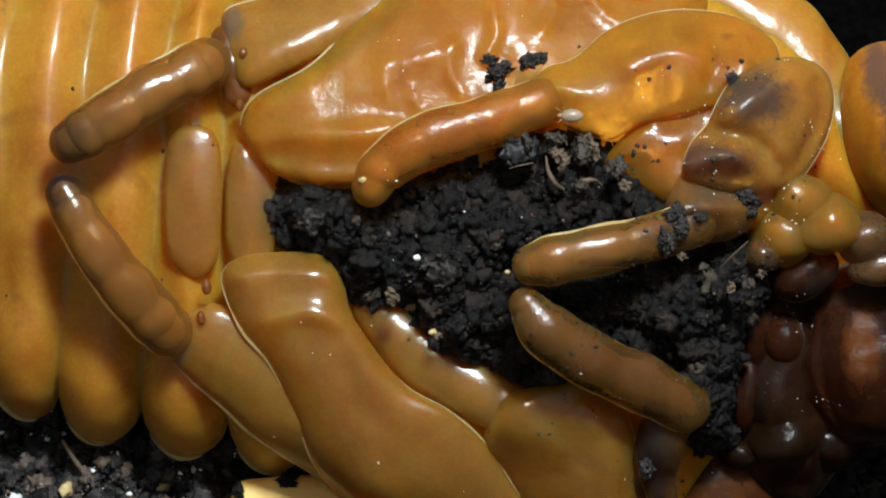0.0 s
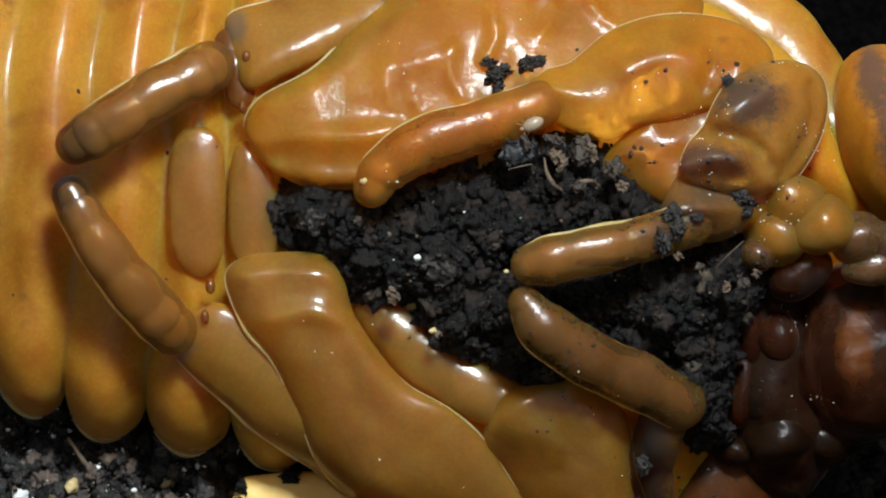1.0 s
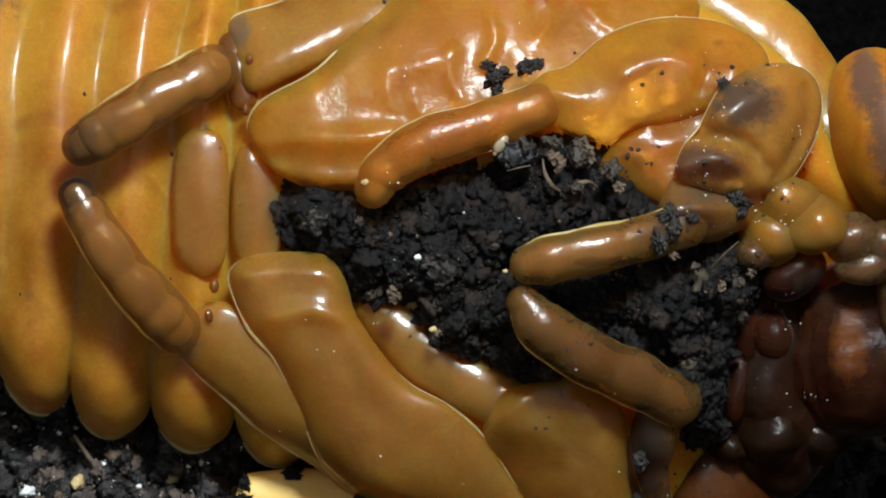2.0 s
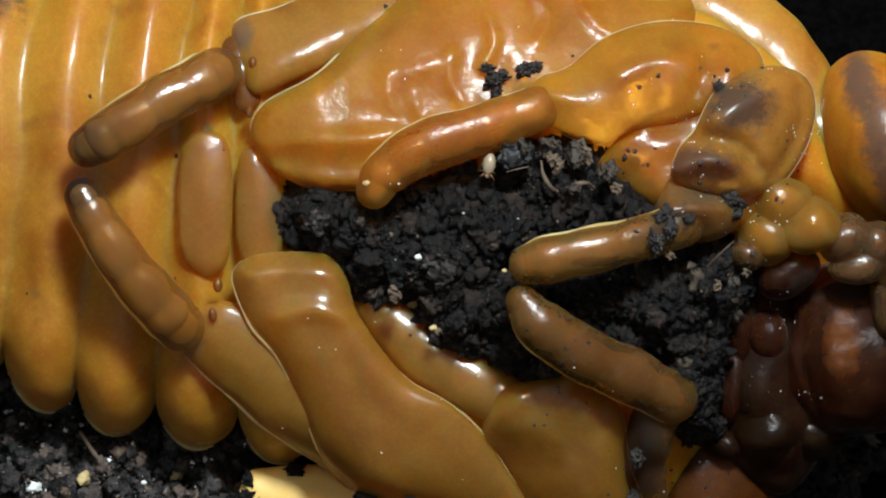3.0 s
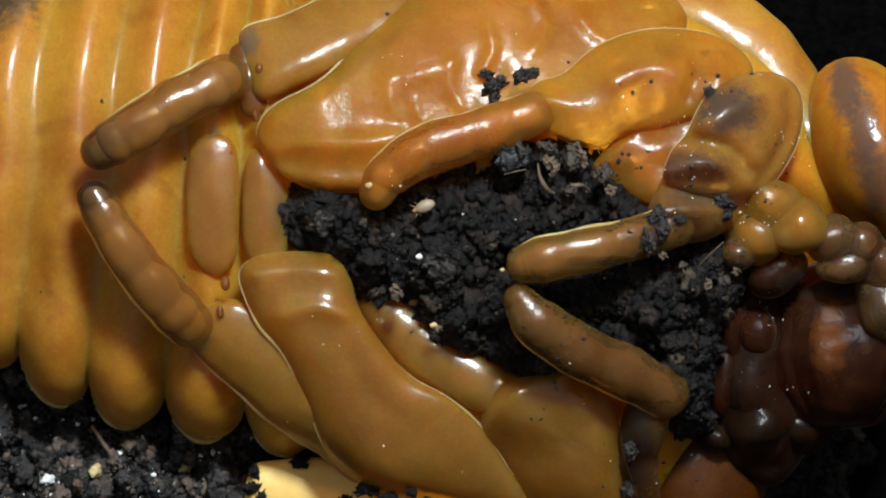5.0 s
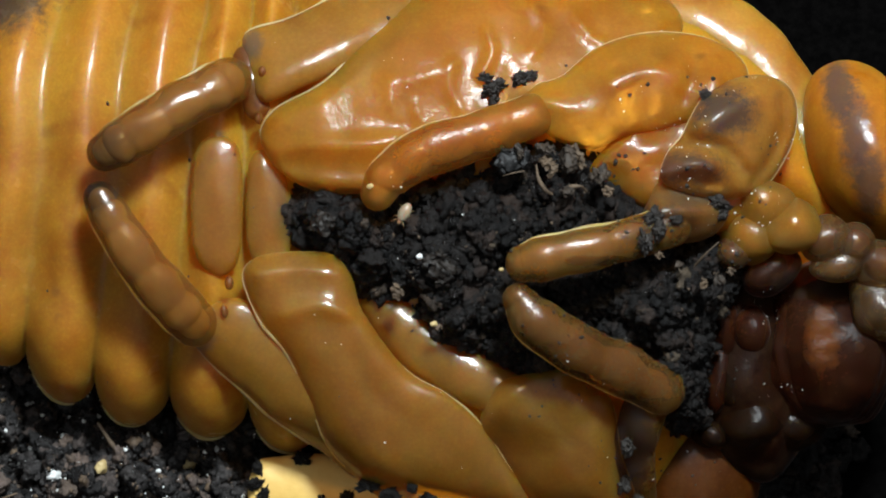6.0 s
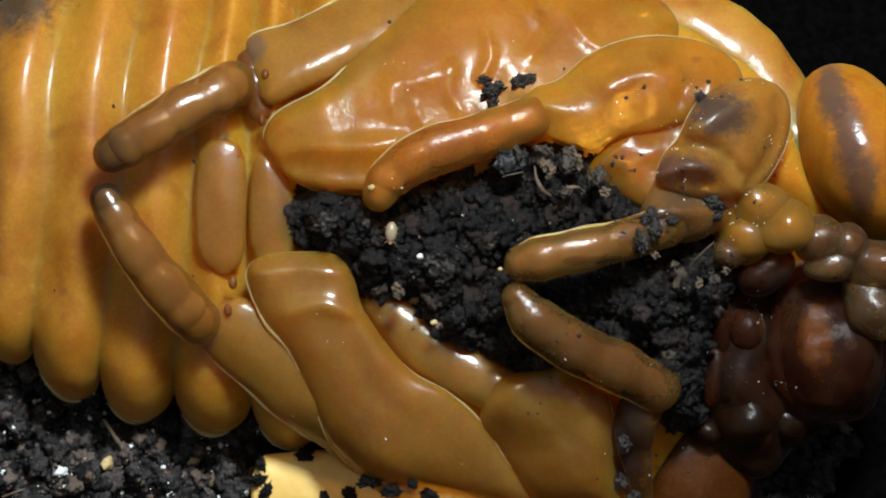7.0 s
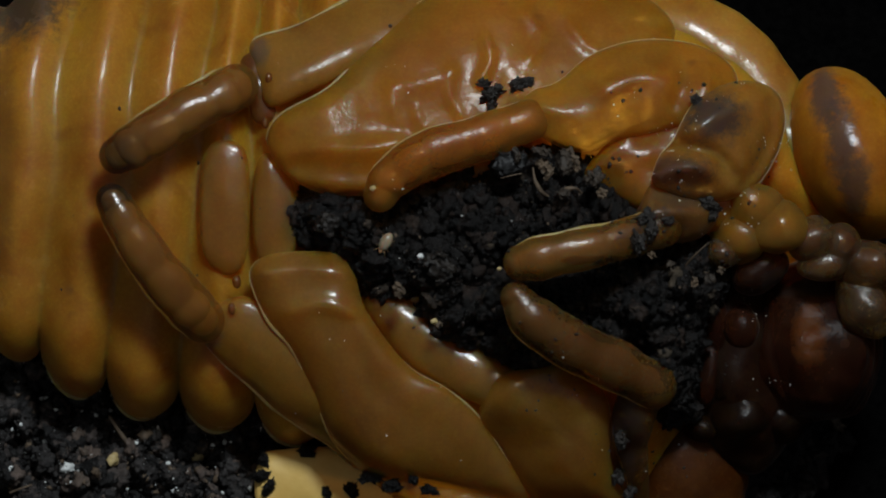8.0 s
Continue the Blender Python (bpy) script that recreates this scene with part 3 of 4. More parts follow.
# middle legs
bm, edge = pad([(5.76, 3.17, -0.03), (7.34, 4.80, -0.26), (9.84, 5.89, -0.81), (11.90, 6.58, -1.68), (13.23, 3.41, -1.12), (10.94, 0.70, -0.09), (8.01, 1.55, 0.08), (6.55, 2.50, -0.07)], 1.5, 0.6, 1.5, rough=0.25,
               folds=[([(6.21, 3.40, -0.09), (7.34, 4.41, -0.36), (8.25, 5.32, -0.67)], 0.15, 0.2)])
part("mid_coxa", bm, ORANGE, pupa)
bm, edge = pad([(3.10, 5.64, 0.26), (3.62, 6.41, -0.02), (4.64, 6.78, -0.24), (6.00, 7.87, -0.88), (7.82, 8.48, -1.47), (9.88, 8.45, -2.04), (11.40, 7.82, -2.06), (12.01, 6.81, -1.58), (11.41, 5.55, -0.74), (9.13, 4.86, 0.01), (7.10, 4.40, 0.26), (5.75, 3.89, 0.34), (4.18, 4.40, 0.31)],
               1.6, 0.95, 1.6, rough=0.10, folds=[
                   ([(6.68, 6.57, -1.02), (8.05, 7.07, -1.36), (9.07, 6.92, -1.49)], 0.30, 0.6), ([(10.68, 7.50, -2.29), (10.82, 6.82, -1.91), (10.65, 5.90, -1.41)], 0.30, 0.5), ([(9.75, 8.07, -2.40), (9.78, 7.04, -1.74), (9.39, 5.89, -1.11)], -0.22, 0.3)])
femur = part("mid_femur", bm, AMBER, pupa)
part("rim", ribbon(stretch(edge, 0.05, 0.55), 0.05), RIM, femur, "pale translucent edge")
leg_part("mid_tarsus", [(-2.55, 2.15, 1.21, 0.67), (-2.06, 2.89, 1.28, 0.85), (-0.65, 3.78, 1.31, 0.99), (1.48, 4.44, 1.05, 0.94), (3.50, 5.23, 0.55, 0.85)], 0.75, 5, 0.04, SHANK, "", -1, 0.08)
bm, edge = pad([(1.45, -6.81, -1.56), (2.28, -5.21, -0.69), (3.85, -4.82, -0.30), (5.13, -4.70, -0.14), (6.56, -5.84, -0.47), (6.96, -7.89, -1.49), (7.55, -10.46, -3.00), (5.16, -11.40, -3.40), (3.45, -10.14, -3.20), (2.29, -8.25, -2.36)], 2.6, 1.2, 1.5, rough=0.2, folds=[
                   ([(4.54, -5.96, -0.87), (4.98, -5.80, -0.80), (5.33, -6.18, -0.94)], 0.22, 0.5), ([(2.28, -6.12, -1.04), (2.73, -5.62, -0.80)], 0.25, 0.45), ([(5.90, -7.21, -1.37), (6.03, -8.82, -2.38)], 0.2, 0.5)])
femur = part("mid_femur", bm, OLIVE, pupa)
part("rim", ribbon(stretch(edge, 0.42, 0.66), 0.06), RIM, femur, "pale translucent edge")
leg_part("mid_tarsus", [(-2.46, -2.13, -1.75, 0.77), (-1.79, -2.80, -1.74, 1.04), (-0.43, -4.00, -1.70, 1.13), (1.15, -5.00, -1.62, 1.13), (2.62, -5.85, -1.50, 0.99)], 0.75, 4, 0.05, OLIVE, flesh=FORE_FLESH)

part("mid_knee", ball((5.22, -5.61, -0.75), (0.85, 1.05, 0.9), 20, 0.14, 0.9), FLAP, pupa, "pale translucent knee of the middle leg")

# fore legs
bm, edge = pad([(8.48, 3.14, 1.30), (8.78, 3.81, 1.15), (9.32, 4.45, 0.95), (9.71, 5.24, 0.70), (10.19, 5.95, 0.35), (11.02, 6.52, -0.20), (12.01, 6.83, -0.70), (12.99, 6.75, -1.20), (13.70, 6.25, -1.50), (13.93, 5.28, -1.40), (13.71, 4.20, -1.00), (13.22, 3.23, -0.50), (12.61, 2.48, 0.10), (11.64, 2.00, 0.50), (10.66, 1.89, 0.90), (9.69, 2.04, 1.20), (8.84, 2.36, 1.35), (8.45, 2.74, 1.40)], 1.3, 1.25, 2.0, rough=0.16, folds=[
    ([(8.62, 3.06, 1.60), (9.42, 3.31, 1.60), (10.43, 3.21, 1.40)], 0.6, 0.42), ([(9.31, 4.14, 1.20), (10.07, 4.06, 1.20), (10.98, 3.81, 1.00), (11.73, 3.00, 0.80)], -0.5, 0.32),
    ([(10.01, 4.87, 1.20), (10.98, 5.51, 0.80), (11.86, 6.17, 0.20)], 0.4, 0.6), ([(13.24, 5.89, 0.00), (13.32, 4.82, 0.00), (12.89, 3.65, 0.20), (12.06, 2.54, 0.50)], -0.42, 0.22)])
paddle = part("fore_femur", bm, FEMUR, pupa, "olive brown femur with grey stains")
part("rim", ribbon(stretch(edge, 0.0, 0.28), 0.07), RIM, paddle, "pale translucent edge")
part("rim", ribbon(stretch(edge, 0.40, 0.70), 0.07), RIM, paddle, "pale translucent edge")
bm, edge = pad([(8.42, 2.62, 1.10), (9.16, 2.53, 1.10), (10.17, 2.36, 0.90), (10.99, 2.11, 0.70), (11.16, 1.41, 0.60), (10.82, 0.77, 0.60), (10.18, 0.36, 0.70), (9.39, 0.23, 0.80), (8.53, 0.28, 1.00), (7.78, 0.66, 1.20), (7.69, 1.21, 1.20), (7.99, 1.89, 1.20)], 1.0, 0.95, 1.8, rough=0.3, folds=[([(8.09, 1.61, 1.50), (8.83, 1.40, 1.50), (9.89, 1.51, 1.50)], 0.25, 0.35), ([(8.51, 2.25, 1.50), (9.47, 2.04, 1.50), (10.76, 1.89, 1.20)], -0.2, 0.25)])
part("fore_tibia", bm, TIBIA, pupa, "brown tibia with gritty dark stains")
leg_part("fore_tarsus", [(3.12, -0.56, 2.82, 0.71), (3.81, -0.40, 2.92, 0.85), (5.71, 0.02, 2.60, 0.82), (7.28, 0.38, 2.17, 0.80), (8.86, 0.92, 1.55, 0.81)], 0.85, 4, 0.05, GOLD, "pale gold fore tarsus with gritty stains", -1, 0.15, 1, flesh=AMBER_FLESH)
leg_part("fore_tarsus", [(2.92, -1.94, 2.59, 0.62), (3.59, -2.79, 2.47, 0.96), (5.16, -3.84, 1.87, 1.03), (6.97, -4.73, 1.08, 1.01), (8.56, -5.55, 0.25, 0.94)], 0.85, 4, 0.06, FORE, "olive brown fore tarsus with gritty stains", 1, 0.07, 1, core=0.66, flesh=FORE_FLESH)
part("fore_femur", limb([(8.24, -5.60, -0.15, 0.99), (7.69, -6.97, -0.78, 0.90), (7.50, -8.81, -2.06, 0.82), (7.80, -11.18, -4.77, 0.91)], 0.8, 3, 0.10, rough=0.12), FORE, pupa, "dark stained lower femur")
part("fore_coxa", ball((9.90, -8.94, -6.21), (2.7, 3.6, 2.2)), COXA, pupa)

# rounded ridge along the shoulder
part("shoulder_ridge", limb([(5.85, 8.67, -4.75, 1.14), (7.93, 8.91, -5.32, 1.79), (10.00, 8.60, -5.73, 2.02), (11.82, 7.54, -5.39, 1.97), (13.29, 6.06, -4.88, 1.60), (14.17, 4.47, -4.22, 1.14)], 0.8, 0, 0, rough=0.02), RIDGE, pupa)
# pronotum and head
part("pronotum", ball((16.87, 3.86, -4.60), (2.5, 3.7, 4.2), 24, 0.03, 0.3), PRONOTUM, pupa, "orange pronotum with a dark brown stripe")
def head_capsule(centre, radii):
    """A domed head with fine folds down its flanks."""
    bm = ball((0, 0, 0), radii, 10, 0.05, 0.5, 6)
    for v in bm.verts:
        p = v.co / MM
        a = math.atan2(p.x, max(p.z, 0.01)) + 0.10 * p.y / radii[1]
        flank = min(1.0, max(0.0, abs(a) - 0.25) * 2.0) * max(0.0, 1 - (p.y / radii[1]) ** 2)
        p *= 1 + 0.016 * flank * math.sin(26 * a + 2.0 * noise.noise(p * 0.8)) + 0.02 * noise.noise(p * 1.1)
        v.co = (Vector(centre) + p) * MM
    return bm


head = part("head", head_capsule((15.23, -3.91, -4.80), (3.0, 3.3, 3.6)), HEAD, pupa, "dark reddish brown translucent head")
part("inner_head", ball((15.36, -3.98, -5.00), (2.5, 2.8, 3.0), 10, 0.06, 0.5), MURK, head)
# added dark mass that fills the shaded hollow before the head
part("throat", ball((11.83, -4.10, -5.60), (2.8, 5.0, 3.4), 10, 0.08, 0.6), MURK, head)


def bulb(name, centre, radii, turn, skin_mat, core_mat, rough=0.1):
    ob = part(name, ball(centre, radii, turn, rough, 0.9), skin_mat, head)
    part("inner_bulb", ball((centre[0], centre[1], centre[2] - 0.1), [r * 0.66 for r in radii], turn, 0.12, 1.0, 3), core_mat, ob)
    return ob


bulb("antenna_club", (12.66, 1.69, -0.50), (1.25, 1.05, 1.2), -20, BULB, AMBER_FLESH)
bulb("antenna_club", (12.05, 0.52, -0.80), (1.15, 1.25, 1.2), 0, BULB, AMBER_FLESH)
bulb("antenna_club", (13.65, 0.88, -0.40), (1.2, 1.1, 1.2), 0, BULB, AMBER_FLESH)
bulb("antenna_joint", (14.98, 0.36, -0.80), (1.05, 0.95, 1.0), 20, SMOKY, FORE_FLESH, 0.1)
bulb("antenna_joint", (16.16, 0.20, -1.00), (0.95, 0.85, 0.9), 0, SMOKY, FORE_FLESH, 0.1)
bulb("antenna_joint", (15.48, -0.65, -0.90), (1.1, 0.7, 0.8), 10, SMOKY, FORE_FLESH, 0.1)
bulb("antenna_base", (17.27, -0.66, -1.40), (1.3, 1.1, 1.2), -30, SMOKY, FORE_FLESH, 0.1)
bulb("antenna_base", (17.22, -2.24, -1.80), (1.2, 1.5, 1.2), 20, SMOKY, MURK, 0.1)
bulb("palp", (11.40, -0.14, -0.50), (0.78, 0.62, 0.8), -20, SMOKY, FORE_FLESH)
bulb("mandible", (12.80, -0.84, -1.60), (1.25, 0.9, 1.1), 25, HEAD, MURK)
bulb("palp", (12.12, -3.20, -2.60), (0.75, 1.0, 0.8), 5, HEAD, MURK)
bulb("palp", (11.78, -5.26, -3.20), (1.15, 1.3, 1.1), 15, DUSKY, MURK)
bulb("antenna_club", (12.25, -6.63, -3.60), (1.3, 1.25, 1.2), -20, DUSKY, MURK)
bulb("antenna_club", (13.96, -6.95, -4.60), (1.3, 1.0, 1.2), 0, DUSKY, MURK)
bulb("maxilla", (11.00, -2.70, -3.00), (0.8, 1.7, 1.0), 12, HEAD, MURK)
bulb("maxilla", (10.87, -4.98, -3.20), (0.7, 1.5, 1.0), -5, HEAD, MURK)
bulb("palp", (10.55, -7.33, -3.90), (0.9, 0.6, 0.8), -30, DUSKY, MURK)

# ---- soil ----
def tree_of(thing):
    """A search tree over all skins of a thing, in its own frame."""
    verts, faces = [], []
    for ob in thing.children_recursive:
        base = len(verts)
        verts += [v.co.copy() for v in ob.data.vertices]
        faces += [[base + k for k in p.vertices] for p in ob.data.polygons]
    return BVHTree.FromPolygons(verts, faces)


PUPA_TREE = tree_of(pupa)


def under(x, y):
    """Height of the pupa's upper side at (x, y), or None beside it."""
    hit = PUPA_TREE.ray_cast(Vector((x * MM, y * MM, 0.03)), Vector((0, 0, -1)))
    return hit[0].z / MM if hit[0] is not None else None


def template(sub, seed):
    rng = random.Random(seed)
    bm = bmesh.new()
    bmesh.ops.create_icosphere(bm, subdivisions=sub, radius=1.0)
    for v in bm.verts:
        at, jit = v.co + Vector((seed * 2.3, 0, 0)), 0.16 if sub > 1 else 0.25
        v.co *= rng.uniform(1 - jit, 1 + jit) * (1 + 0.65 * noise.noise(at * 1.5) + 0.3 * noise.noise(at * 3.7) + (0.16 * noise.noise(at * 8.0) if sub > 2 else 0))
    bm.verts.index_update()
    v = np.array([q.co[:] for q in bm.verts])
    f = np.array([[q.index for q in face.verts] for face in bm.faces])
    bm.free()
    return v, f


GRAINS = [template(1, i) for i in range(8)]
CHUNKS = [template(2, 20 + i) for i in range(8)]
CLODS = [template(3, 40 + i) for i in range(6)]


def crumbs(name, spots, material, parent):
    """One mesh of rough crumbs at (x, y, z, size)."""
    rng = np.random.RandomState(5)
    verts, faces, base = [], [], 0
    for i, (x, y, z, r) in enumerate(spots):
        v, f = GRAINS[i % len(GRAINS)] if r < 0.13 else CHUNKS[i % len(CHUNKS)] if r < 0.26 else CLODS[i % len(CLODS)]
        turn = np.array(Euler(rng.uniform(0, 6.28, 3)).to_matrix())
        v = (v * rng.uniform(0.6, 1.25, 3)) @ turn.T * r + (x, y, z)
        verts.append(v)
        faces.append(f + base)
        base += len(v)
    mesh = bpy.data.meshes.new(name)
    mesh.from_pydata((np.vstack(verts) * MM).tolist(), [], np.vstack(faces).tolist())
    mesh.shade_smooth()
    mesh.materials.append(material)
    ob = new(name, mesh)
    ob.parent = parent
    return ob


def soil_heap(name, poly, height, label, count, seed, big=0.42, floor=crest, bulge=1.3, material=None, relief=1.0):
    """A heap of soil inside an outline: coarse clods under thousands of crumbs."""
    rng = np.random.RandomState(seed)
    top = tagged(new(name), label, "soil", kind="stuff")
    top.matrix_basis = STAND
    poly = np.array([p[:2] for p in poly])
    lo, hi = poly.min(0), poly.max(0)

    def surface(points, far):
        rise = height * np.minimum(1, far / bulge) ** 0.6
        return np.array([floor(x, y) - 0.4 + h + relief * noise.noise(Vector((x, y, seed)) * 0.6) + 0.85 * relief * noise.noise(Vector((x, y, seed)) * 1.6) + 0.5 * relief * noise.noise(Vector((x, y, seed)) * 3.4) for (x, y), h in zip(points, rise)])
    pts = rng.uniform(lo, hi, (count * 3, 2))
    pts = pts[within(pts, poly)][:count]
    size = 0.025 + 0.05 * rng.rand(len(pts)) + big * rng.rand(len(pts)) ** 7
    z = surface(pts, gap(pts, poly)) + rng.uniform(-0.35, 0.22, len(pts)) - size * 0.4
    spots = np.c_[pts, z, size].tolist()
    gx, gy = np.meshgrid(np.arange(lo[0], hi[0], 0.4), np.arange(lo[1], hi[1], 0.4))
    grid = np.c_[gx.ravel(), gy.ravel()] + rng.uniform(-0.1, 0.1, (gx.size, 2))
    grid = grid[within(grid, poly)]
    far = gap(grid, poly)
    grid, far = grid[far > 0.2], far[far > 0.2]
    for (x, y), h in zip(grid, surface(grid, far)):
        h -= 0.42
        while h > floor(x, y) - 0.5:
            spots.append((x, y, h, 0.34))
            h -= 0.5
    crumbs("soil_crumbs", spots, material or SOIL, top)
    return lambda x, y: float(surface(np.array([[x, y]]), gap(np.array([[x, y]]), poly))[0]) if within(np.array([[x, y]]), poly)[0] else None


MAIN = [(-6.28, 1.26, -0.20), (-5.72, 2.27, -0.16), (-4.14, 2.16, -0.05), (-2.90, 1.71, 0.01), (-0.54, 2.38, 0.07), (2.16, 3.22, 0.07), (2.38, 3.89, -0.03), (4.86, 4.03, -0.15), (6.66, 3.17, -0.07), (8.12, 1.71, 0.07), (7.10, 0.92, 0.15), (4.41, 0.02, 0.22), (3.96, -1.78, 0.11), (5.09, -3.58, -0.17), (4.64, -4.94, -0.52), (2.61, -4.82, -0.53), (1.04, -4.15, -0.46), (-0.54, -3.36, -0.38), (-1.10, -1.89, -0.13), (-3.24, -1.78, -0.24), (-4.59, 0.02, -0.12), (-6.06, 0.29, -0.23)]
SIDE = [(3.73, -1.33, 0.16), (6.20, -0.65, 0.18), (8.00, -0.09, 0.16), (8.23, 1.15, 0.11), (9.13, 1.03, -0.01), (9.36, 0.02, -0.00), (10.72, 0.25, -0.24), (11.40, -0.43, -0.34), (11.62, -1.33, -0.39), (10.49, -2.68, -0.33), (10.17, -4.49, -0.61), (10.31, -6.64, -1.34), (9.18, -7.10, -1.34), (8.59, -5.61, -0.67), (7.11, -3.80, -0.20), (4.86, -2.68, -0.01)]
main_surface = soil_heap("soil_heap", MAIN, 1.5, "black potting soil lying between the legs, darkened for shade", 17000, 3, 0.45)
side_surface = soil_heap("soil_heap", SIDE, 1.6, "black potting soil lying beside the head, darkened for shade", 13000, 8, 0.38)


def ground_height(x, y):
    return (-12.2 - 0.5 * y) / 0.866


BED = [(-27, -1.5), (-20, -2.5), (-15, -4), (-9, -6), (-7, -7), (-7.2, -13.5), (-9, -15), (-18, -15), (-27, -14)]
UNDER = [(-30, 8), (-10, 9), (6, 6), (14, 0), (17, -8), (12, -15), (-4, -14), (-5, -7), (-12, -4), (-27, -1)]
bed_top = soil_heap("soil_bed", [(x, y, 0) for x, y in BED], 1.9, "black potting soil with pale grains, in a lighter lit tone", 22000, 21, 0.34, ground_height, 1.5, LIT_SOIL, 1.5)
soil_heap("soil_bed", [(x, y, 0) for x, y in UNDER], 1.6, "black potting soil under the pupa, darkened for shade", 3000, 22, 0.7, ground_height, 2.5)


# ---- loose bits ----
def crumb(spot, size, seed, material=None, label="small dark soil crumb stuck to the pupa"):
    """A clotted crumb of soil, resting on what lies below it."""
    rng = random.Random(seed)
    bm = bmesh.new()
    bmesh.ops.create_icosphere(bm, subdivisions=5, radius=1.0)
    shift = Vector((seed * 3.7, seed * 1.3, 0))
    low = under(spot[0], spot[1])
    z = spot[2] if low is None else low + 0.25 * size
    spin = Matrix.Rotation(rng.uniform(0, 3.14), 3, "Z") @ Matrix.Diagonal((1.15, 0.75, rng.uniform(0.7, 1.0)))
    for v in bm.verts:
        d = v.co.copy()
        f = 0.5 + 0.5 * noise.noise(d * 1.3 + shift) + 0.75 * abs(noise.noise(d * 2.6 + shift)) + 0.5 * abs(noise.noise(d * 5.5 + shift)) + 0.25 * abs(noise.noise(d * 12.0 + shift))
        v.co = (Vector((spot[0], spot[1], z)) + spin @ d * max(0.2, f) * size * 0.82) * MM
    ob = part("soil_crumb", bm, material or CLOD, None)
    ob.matrix_basis = STAND
    return tagged(ob, label, "soil crumb")


crumb((1.98, 6.31, 0.27), 0.52, 1)
crumb((1.66, 6.72, 0.12), 0.3, 2)
crumb((3.01, 6.70, 0.22), 0.42, 3)
crumb((3.46, 6.76, 0.26), 0.3, 4)
crumb((1.98, 5.82, 0.32), 0.3, 13)
crumb((10.28, 5.97, 0.65), 0.34, 5, None, "small dark soil crumb on the foreleg")
crumb((10.75, 1.81, 2.44), 0.48, 6, None, "small dark soil crumb on the foreleg")
crumb((10.89, 1.36, 2.36), 0.34, 7, None, "small dark soil crumb on the foreleg")
crumb((8.16, 1.25, 2.70), 0.45, 8, None, "small dark soil crumb on the foreleg")
crumb((8.38, 0.69, 2.73), 0.42, 9, None, "small dark soil crumb on the foreleg")
crumb((7.83, 0.25, 2.36), 0.5, 10, None, "small dark soil crumb on the foreleg")
crumb((9.05, 1.14, 2.60), 0.3, 14, None, "small dark soil crumb on the foreleg")
crumb((10.54, 0.47, 1.38), 0.35, 15)
crumb((7.22, -7.74, 0.01), 0.42, 11)
crumb((7.14, -9.24, -1.23), 0.38, 12)
crumb((7.61, -9.94, -2.00), 0.4, 16)
crumb((1.03, 3.04, 1.36), 0.4, 17)
# grit whose pale colour also paints the whitish reflection on the tip
crumb((-2.82, 2.45, 1.69), 0.16, 18, GRIT, "gritty crumb on the leg tip, pale for the reflection there")
crumb((-5.90, 1.26, -0.37), 0.35, 19)
crumb((-6.18, 1.42, -0.59), 0.22, 20)


def block(spot, size, turn, material, name, label, category):
    """A broken, bevelled fragment."""
    bm = bmesh.new()
    bmesh.ops.create_cube(bm, size=1.0)
    bmesh.ops.bevel(bm, geom=bm.edges[:], offset=0.22, segments=2, profile=0.6, affect="EDGES")
    bmesh.ops.subdivide_edges(bm, edges=bm.edges[:], cuts=5, use_grid_fill=True)
    spin = Euler([radians(a) for a in turn]).to_matrix()
    for v in bm.verts:
        p = Vector((v.co.x * size[0], v.co.y * size[1], v.co.z * size[2]))
        p += Vector((noise.noise(p * 3.0 + Vector(spot)), noise.noise(p * 3.0 - Vector(spot)), noise.noise(p * 2.7))) * 0.3 * min(size)
        p += Vector((noise.noise(p * 9.0 + Vector(spot)), noise.noise(p * 9.0 - Vector(spot)), noise.noise(p * 8.0))) * 0.12
        p.y += 0.05 * math.sin(p.x * 26) * (1 if size[0] > 0.7 else 0.6)
        v.co = (spin @ p + Vector(spot)) * MM
    ob = part(name, bm, material, None)
    ob.matrix_basis = STAND
    return tagged(ob, label, category)


block((2.71, 3.49, 1.24), (1.15, 0.75, 0.9), (8, -6, 4), CHAR, "charcoal_fragment", "ribbed black charcoal fragment on the soil", "charcoal")
block((3.99, 3.92, 1.22), (0.75, 0.28, 0.6), (0, 0, -8), BARK, "bark_chip", "grey brown bark chip on the soil", "bark chip")
block((4.05, 3.38, 1.20), (0.55, 0.3, 0.5), (20, 0, -35), FIBRE, "bark_chip", "tan brown bark chip on the soil", "bark chip")
block((4.95, 3.49, 1.25), (0.6, 0.9, 0.7), (0, 12, 12), BARK, "bark_chip", "grey brown bark chip on the soil", "bark chip")
block((5.24, 3.72, 1.40), (0.2, 0.75, 0.4), (0, 12, 18), FIBRE, "bark_chip", "tan bark sliver on the soil", "bark chip")
block((6.19, 2.94, 1.09), (0.6, 0.45, 0.5), (0, 0, 40), BARK, "bark_chip", "grey brown bark chip on the soil", "bark chip")
block((-0.09, -0.65, 0.78), (0.9, 1.1, 0.8), (15, -20, 30), CLOD, "charcoal_fragment", "smooth dark soil lump", "charcoal")
block((-4.69, 1.03, 0.42), (0.8, 0.7, 0.6), (15, -20, 60), CLOD, "charcoal_fragment", "smooth dark soil lump", "charcoal")

